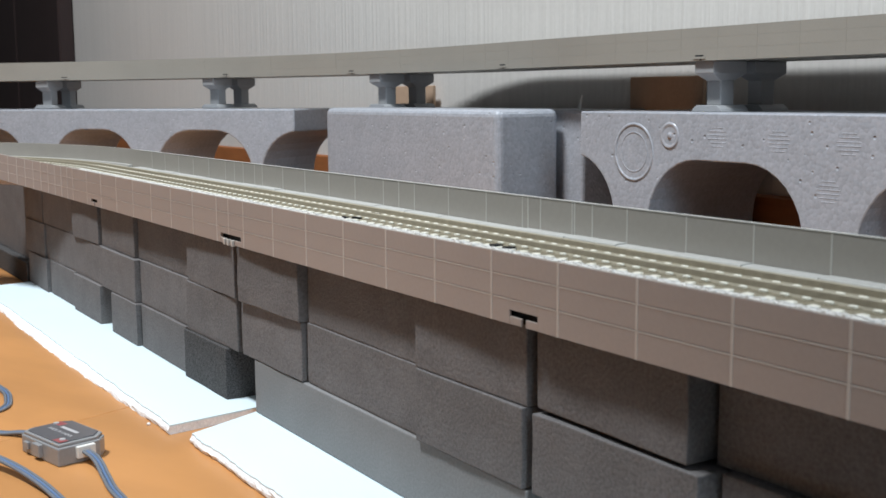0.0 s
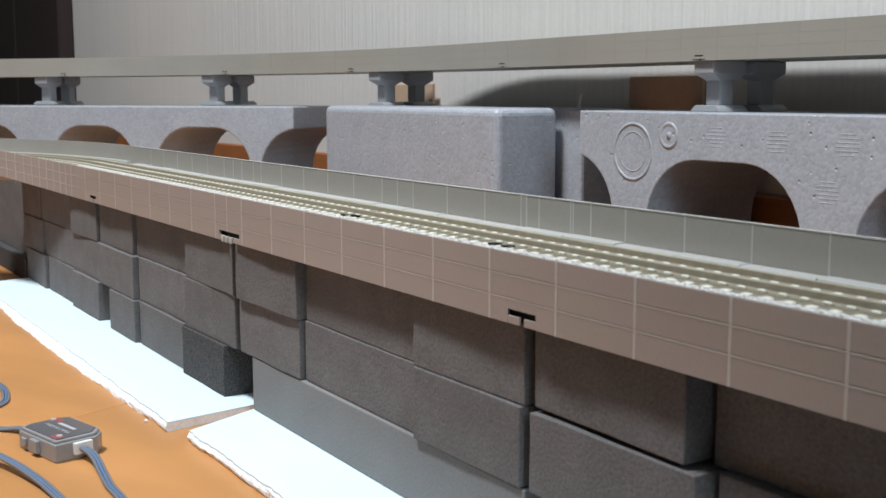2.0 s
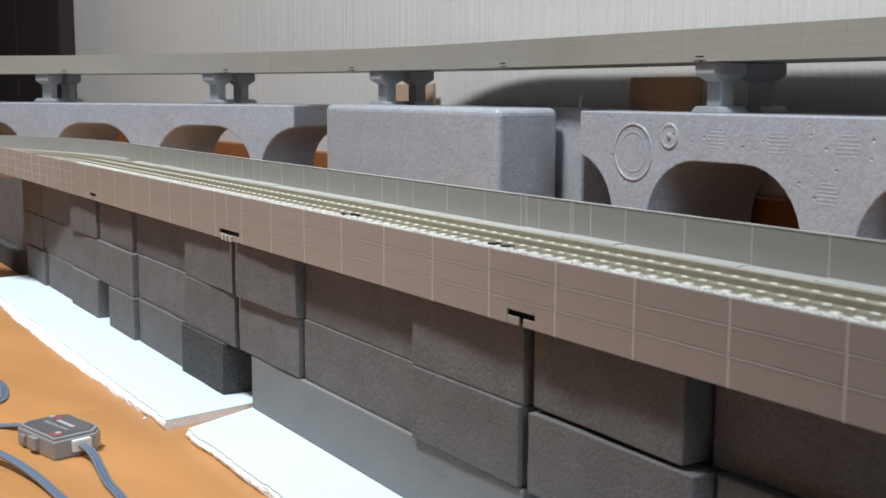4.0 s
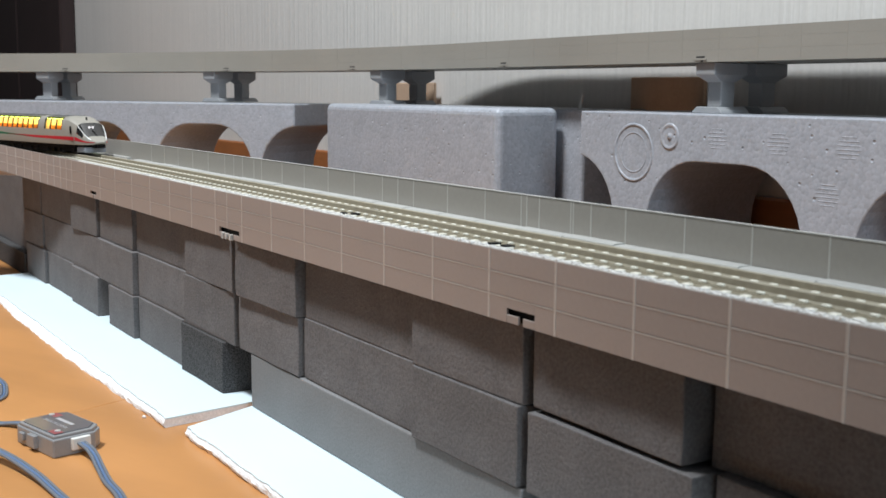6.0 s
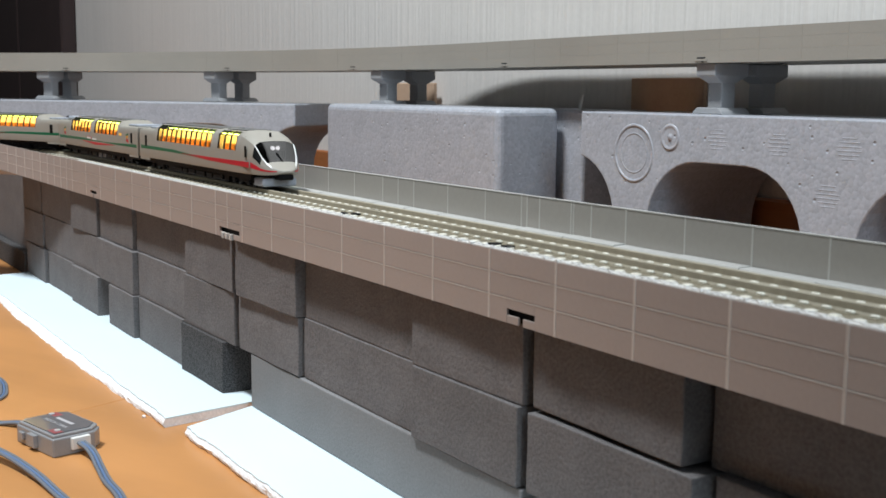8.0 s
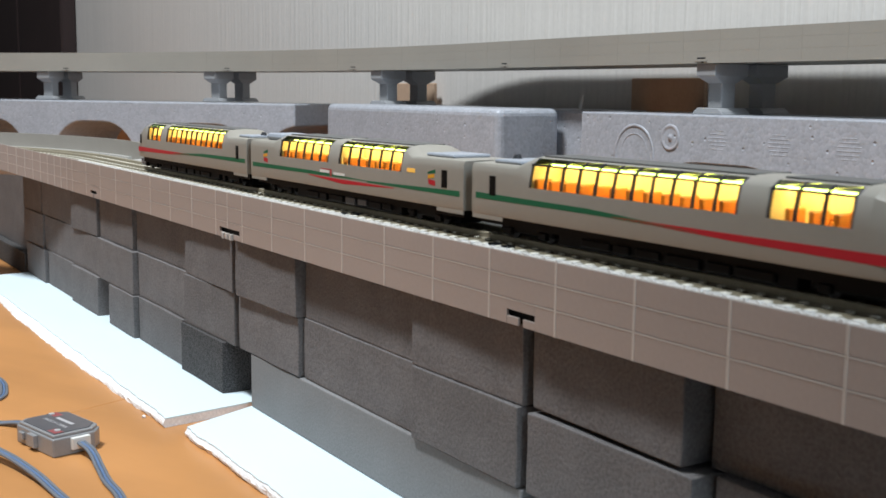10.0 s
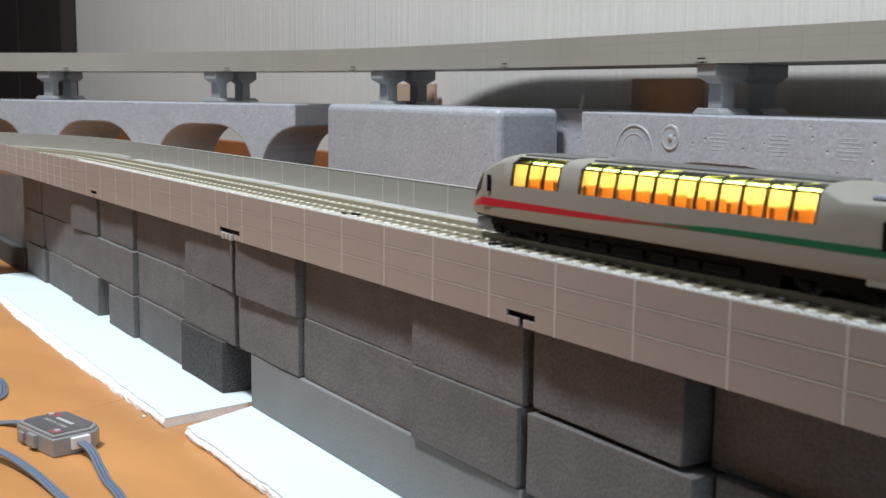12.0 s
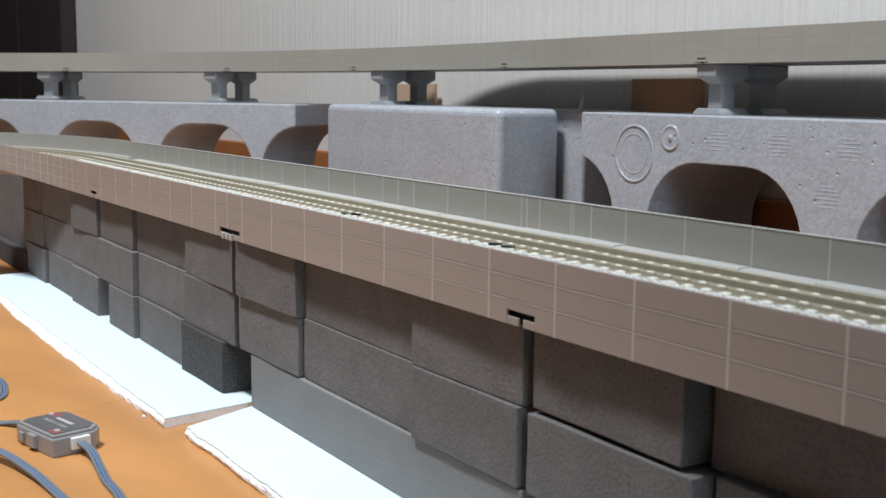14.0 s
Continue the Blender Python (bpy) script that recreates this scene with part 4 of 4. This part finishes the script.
def running_gear(t, xa, xb, seed):
    rnd = random.Random(seed)
    part("underframe", box(xa, xb, -7.6, 7.6, 3.0, 5.6), BLACK, t)
    part("centre_tank", box(-35, 35, -7.3, 7.3, 0.7, 3.1), BLACK, t)
    for c in (-48, 48):
        part("bolster", box(c - 11.5, c + 11.5, -3.4, 3.4, 0.6, 3.1), BLACK, t)
    x = -26.0
    while x < 26:
        w = rnd.uniform(5, 11)
        soften(part("equipment_box", box(x, x + w, -8.0, 8.0, rnd.uniform(0.6, 1.6), 3.2), EQUIPMENT if rnd.random() < 0.2 else BLACK, t), 0.25)
        x += w + rnd.uniform(0.8, 2.5)
    for c in (-48, 48):
        bogie = part("bogie", box(c - 10.5, c + 10.5, -7.0, 7.0, 1.6, 3.2, 0.3), BLACK, t)
        for dx in (-7, 7):
            bm = bmesh.new()
            for y in (-4.6, 4.6):
                add_cyl(bm, (c + dx, y, 2.0), 2.0, 1.0, "Y", 20)
            add_cyl(bm, (c + dx, 0, 2.0), 0.6, 9.5, "Y", 10)
            part("wheelset", bm, DARK_GREY, bogie, "dark metal wheels on an axle")
            bm = bmesh.new()
            for y in (-7.1, 7.1):
                add_box(bm, c + dx - 1.5, c + dx + 1.5, y - 0.6, y + 0.6, 1.0, 2.8, 0.2)
            part("axle_box", bm, BLACK, bogie)


def end_car(name, label):
    t = thing(name, label, "model train car", group="cars of the model train")
    groups = [(-44, 21.5, 11), (29, 47.5, 3)]
    windowed_body(t, -68.3, 51, groups, True)
    cabin(t, groups, 4)
    nose = [(51, HALF_W, BODY_Z0, ROOF_Z), (55, 9.3, BODY_Z0, 19.7), (58.5, 8.9, BODY_Z0, 18.3), (61.5, 8.5, BODY_Z0, 17.1),
            (63.7, 8.0, BODY_Z0, 14.8), (65.8, 7.4, BODY_Z0, 12.2), (67.8, 6.4, BODY_Z0, 10.0), (69.8, 5.2, BODY_Z0 + 0.2, 8.5), (71.6, 3.4, BODY_Z0 + 0.5, 7.5), (72.8, 1.4, BODY_Z0 + 1.0, 6.9)]
    top = range(5, N_RING - 5)
    soften(part("nose", shell(nose, lambda xa, xb, j: (61.4 <= xa < 67 and j in top) or (60 < xa < 65 and j in (3, 4, N_RING - 5, N_RING - 4)), (False, True)), CAR_PAINT, t, "rounded streamlined nose", smooth=True), 0.2)
    bm = shell([(x, w - 0.12, z0, z1 - 0.12) for x, w, z0, z1 in nose[3:8]], lambda xa, xb, j: not (j in top and xa < 67), (False, False))
    for f in [f for f in bm.faces if abs(f.normal.z) > 0.9 and f.calc_center_median().z < 6]:
        bm.faces.remove(f)
    part("windscreen", bm, CAB_GLASS, t, "dark wraparound windscreen", smooth=True)
    bm = shell([(x, w - 0.12, z0, z1 - 0.12) for x, w, z0, z1 in nose[2:7]], lambda xa, xb, j: j not in (3, 4, N_RING - 5, N_RING - 4), (False, False))
    for f in [f for f in bm.faces if abs(f.normal.z) > 0.9]:
        bm.faces.remove(f)
    part("cab_window", bm, CAB_GLASS, t)
    # pale pillar between windscreen and cab window
    for side in (-1, 1):
        bm = bmesh.new()
        pr = []
        for x, w, z0, z1 in nose[3:8]:
            kk = z0 + (z1 - z0) * RING[5][1]
            pr.append((x, side * w * RING[5][0], kk))
        rows = [[bm.verts.new((x + dx, y + side * 0.12, z + dz)) for dx, dz in ((-0.3, 0.35), (0.35, -0.3))] for x, y, z in pr]
        low = [[bm.verts.new((v.co.x, v.co.y - side * 0.5, v.co.z - 0.1)) for v in r] for r in rows]
        for (a, b), (c, d) in zip(rows, rows[1:]):
            bm.faces.new((a, b, d, c))
        for i in range(len(rows) - 1):
            bm.faces.new((rows[i][0], rows[i + 1][0], low[i + 1][0], low[i][0]))
            bm.faces.new((rows[i][1], rows[i + 1][1], low[i + 1][1], low[i][1]))
        bmesh.ops.recalc_face_normals(bm, faces=bm.faces)
        part("pillar", bm, WHITE_TRIM, t, "white windscreen pillar")
    part("cab_interior", box(54, 63.5, -6.5, 6.5, 6.0, 10.2, 0.5), DARK_GREY, t)
    part("cab_bulkhead", box(53, 53.8, -8, 8, 6.0, 18.5), DARK_GREY, t)
    bm = bmesh.new()
    for y in (-1.0, 1.0):
        add_cyl(bm, (62.4, y, 14.6), 0.75, 0.5, "X", 14)
    part("headlight", bm, HEADLIGHT, t, "pair of lit white headlights behind the glass")
    part("wiper", box(-0.15, 0.15, -0.18, 0.18, 0.0, 4.6), BLACK, t).matrix_basis = P(67.9, 0.6, 9.7, 18, -38, 0)
    for y in (-5.2, 5.2):
        part("roof_lamp", box(54.5, 56.5, y - 0.8, y + 0.8, 17.6, 18.7, 0.3), BROW_LAMP, t, "small lit lamp on the brow")
    part("antenna", box(57.5, 58.3, -0.3, 0.3, 17.6, 20.0), BLACK, t)
    soften(part("skirt", box(57, 66.5, -6.6, 6.6, 0.9, 4.0), ROOF_UNIT, t, "pale snow plough skirt"), 0.8)
    soften(part("coupler", box(67.0, 72.4, -2.8, 2.8, 3.6, 5.6), BLACK, t, "black coupler cover"), 0.6)
    stripe(t, STRIPE_RED, 20, 60, 8.1, 7.6, 9.4, 9.6)
    stripe(t, STRIPE_RED, -14, 20, 9.2, 8.1, 9.35, 9.4)
    stripe(t, STRIPE_GREEN, -66.5, -22, 9.1, 9.1, 10.6, 10.3)
    stripe(t, STRIPE_GREEN, -22, 12, 9.1, 8.6, 10.3, 8.75)
    # red band sweeping round the nose
    for side in (-1, 1):
        bm = bmesh.new()
        pr = [(60, 8.82, 7.6, 9.6), (63.7, 8.1, 7.1, 8.5), (65.8, 7.5, 6.8, 7.7), (67.8, 6.5, 6.6, 7.2), (69.8, 5.3, 6.5, 7.0), (71.6, 3.5, 6.5, 6.9)]
        up = [bm.verts.new((x, side * y, z)) for x, y, _, z in pr]
        dn = [bm.verts.new((x, side * y, z)) for x, y, z, _ in pr]
        ui = [bm.verts.new((x - 0.1, side * (y - 0.5), z)) for x, y, _, z in pr]
        di = [bm.verts.new((x - 0.1, side * (y - 0.5), z)) for x, y, z, _ in pr]
        for i in range(len(pr) - 1):
            bm.faces.new((dn[i], dn[i + 1], up[i + 1], up[i]))
            bm.faces.new((up[i], up[i + 1], ui[i + 1], ui[i]))
            bm.faces.new((dn[i], dn[i + 1], di[i + 1], di[i]))
        bmesh.ops.recalc_face_normals(bm, faces=bm.faces)
        part("stripe", bm, STRIPE_RED, t)
    side_box(t, "door_window", BLACK, -60.5, -57.8, 10.2, 15.0, label="narrow dark door window")
    side_box(t, "cab_door_window", BLACK, 56.0, 57.6, 11.2, 15.2, -0.1)
    soften(part("roof_unit", box(-63.5, -52.5, -6.0, 6.0, 17.9, 18.9), ROOF_UNIT, t, "blue-grey roof unit"), 0.7)
    bm = bmesh.new()
    add_cyl(bm, (-62.0, 0, 19.4), 1.3, 1.2, seg=14, r2=0.7)
    part("roof_vent", bm, DARK_GREY, t)
    part("gangway", box(-71.2, -68.2, -3.6, 3.6, 4.0, 17.5, 0.3), BLACK, t)
    for side in (-1, 1):
        soften(part("end_skirt", box(-68.2, -55, side * 9.1 - 0.15, side * 9.1 + 0.15, 4.1, 5.6), CAR_PAINT, t), 0.1)
    running_gear(t, -67, 58, 6)
    return t


def middle_car(name, label):
    t = thing(name, label, "model train car", group="cars of the model train")
    groups = [(-45, -8, 6), (-0.5, 38, 6)]
    windowed_body(t, -70.2, 70.2, groups, False)
    cabin(t, groups, 9)
    stripe(t, STRIPE_GREEN, -68.5, -20, 8.6, 8.9, 10.1, 10.0)
    stripe(t, STRIPE_GREEN, -20, 18, 8.9, 9.1, 10.0, 9.25)
    stripe(t, STRIPE_RED, -22, 2, 8.5, 7.2, 8.7, 8.5)
    stripe(t, STRIPE_RED, 2, 34, 7.2, 8.2, 8.5, 8.4)
    stripe(t, STRIPE_GREEN, 18, 68.5, 8.8, 8.6, 9.25, 10.1)
    for c in (-57, 54.5):
        stripe(t, STRIPE_GREEN, c - 2.0, c + 2.0, 13.6, 13.9, 14.0, 15.0, "emblem")
        stripe(t, STRIPE_YELLOW, c - 1.9, c + 1.5, 12.3, 12.7, 13.3, 13.7, "emblem")
        stripe(t, STRIPE_RED, c - 1.6, c + 1.9, 10.9, 10.5, 12.2, 11.9, "emblem")
    side_box(t, "door_window", BLACK, 59.6, 62.4, 10.4, 15.0, label="narrow dark door window")
    # No cabin behind this window: its own glow stands in for inside light.
    side_box(t, "small_window", WINDOW_GLOW, 41.6, 45.8, 13.4, 14.5, 0.05, "small side window with its own glow")
    side_box(t, "plate_edge", STRIPE_RED, -13.0, -5.4, 10.9, 11.15)
    side_box(t, "plate_edge", STRIPE_RED, -6.2, -5.4, 9.0, 10.9)
    side_box(t, "name_plate", WHITE_TRIM, -13.5, -7.0, 9.9, 10.8)
    side_box(t, "name_plate", WHITE_TRIM, -4.0, 3.5, 9.6, 10.4)
    soften(part("roof_unit", box(-65.5, -52.5, -5.6, 5.6, 17.9, 20.4), ROOF_UNIT, t, "blue-grey roof unit with sloped sides"), 1.4)
    soften(part("roof_unit", box(46, 60, -6.0, 6.0, 17.9, 18.9), ROOF_UNIT, t, "blue-grey roof unit"), 0.7)
    for x0, x1 in ((-72.2, -70.1), (70.1, 72.2)):
        part("gangway", box(x0, x1, -3.6, 3.6, 4.0, 17.5, 0.3), BLACK, t)
    for x0, x1 in ((-70.0, -57), (57, 70.0)):
        for side in (-1, 1):
            soften(part("end_skirt", box(x0, x1, side * 9.1 - 0.15, side * 9.1 + 0.15, 4.1, 5.6), CAR_PAINT, t), 0.1)
    running_gear(t, -68, 68, 12)
    return t


lead = end_car("train_car", "champagne model railcar with lit panorama windows and red stripe")
middle = middle_car("train_car", "champagne model railcar with lit windows and fruit-coloured emblems")
tail = copy_thing(lead, P(-900, 0, 0))


# ---- how the train runs ----
def nose_at(t):
    """Where the leading nose is along the track, in millimetres."""
    keys = NOSE
    for (t0, s0), (t1, s1) in zip(keys, keys[1:]):
        if t <= t1 or (t1, s1) == keys[-1]:
            i = keys.index((t0, s0))
            before = keys[max(0, i - 1)]
            after = keys[min(len(keys) - 1, i + 2)]
            m0 = (s1 - before[1]) / (t1 - before[0])
            m1 = (after[1] - s0) / (after[0] - t0)
            h = t1 - t0
            u = (t - t0) / h
            return ((2 * u ** 3 - 3 * u * u + 1) * s0 + (u ** 3 - 2 * u * u + u) * h * m0 + (-2 * u ** 3 + 3 * u * u) * s1 + (u ** 3 - u * u) * h * m1)


NOSE = [(0.0, -1130), (3.0, -775), (5.4, -488), (6.0, -416), (6.6, -338), (7.2, -262), (7.9, -175.5), (8.2, -138), (9.2, -3), (10.3, 155), (11.0, 253.5), (12.0, 393), (12.5, 462), (13.0, 531), (14.0, 668)]
CAR, MID_CAR, GAP = 140.0, 142.0, 2.0
OFFSETS = ((lead, 70.4, 0), (middle, 213.0, 0), (tail, 355.6, 180))


def motions():
    for car, off, turn in OFFSETS:
        rows = []
        for k in range(0, 57):
            t = k * 0.25
            s = nose_at(t) - off
            ax, ay, _ = along(s + 48)
            bx, by, _ = along(s - 48)
            head = math.degrees(math.atan2(ay - by, ax - bx))
            rows.append((t, P((ax + bx) / 2, (ay + by) / 2, RAIL_TOP, 0, 0, head + turn)))
        walk(car, rows)


motions()
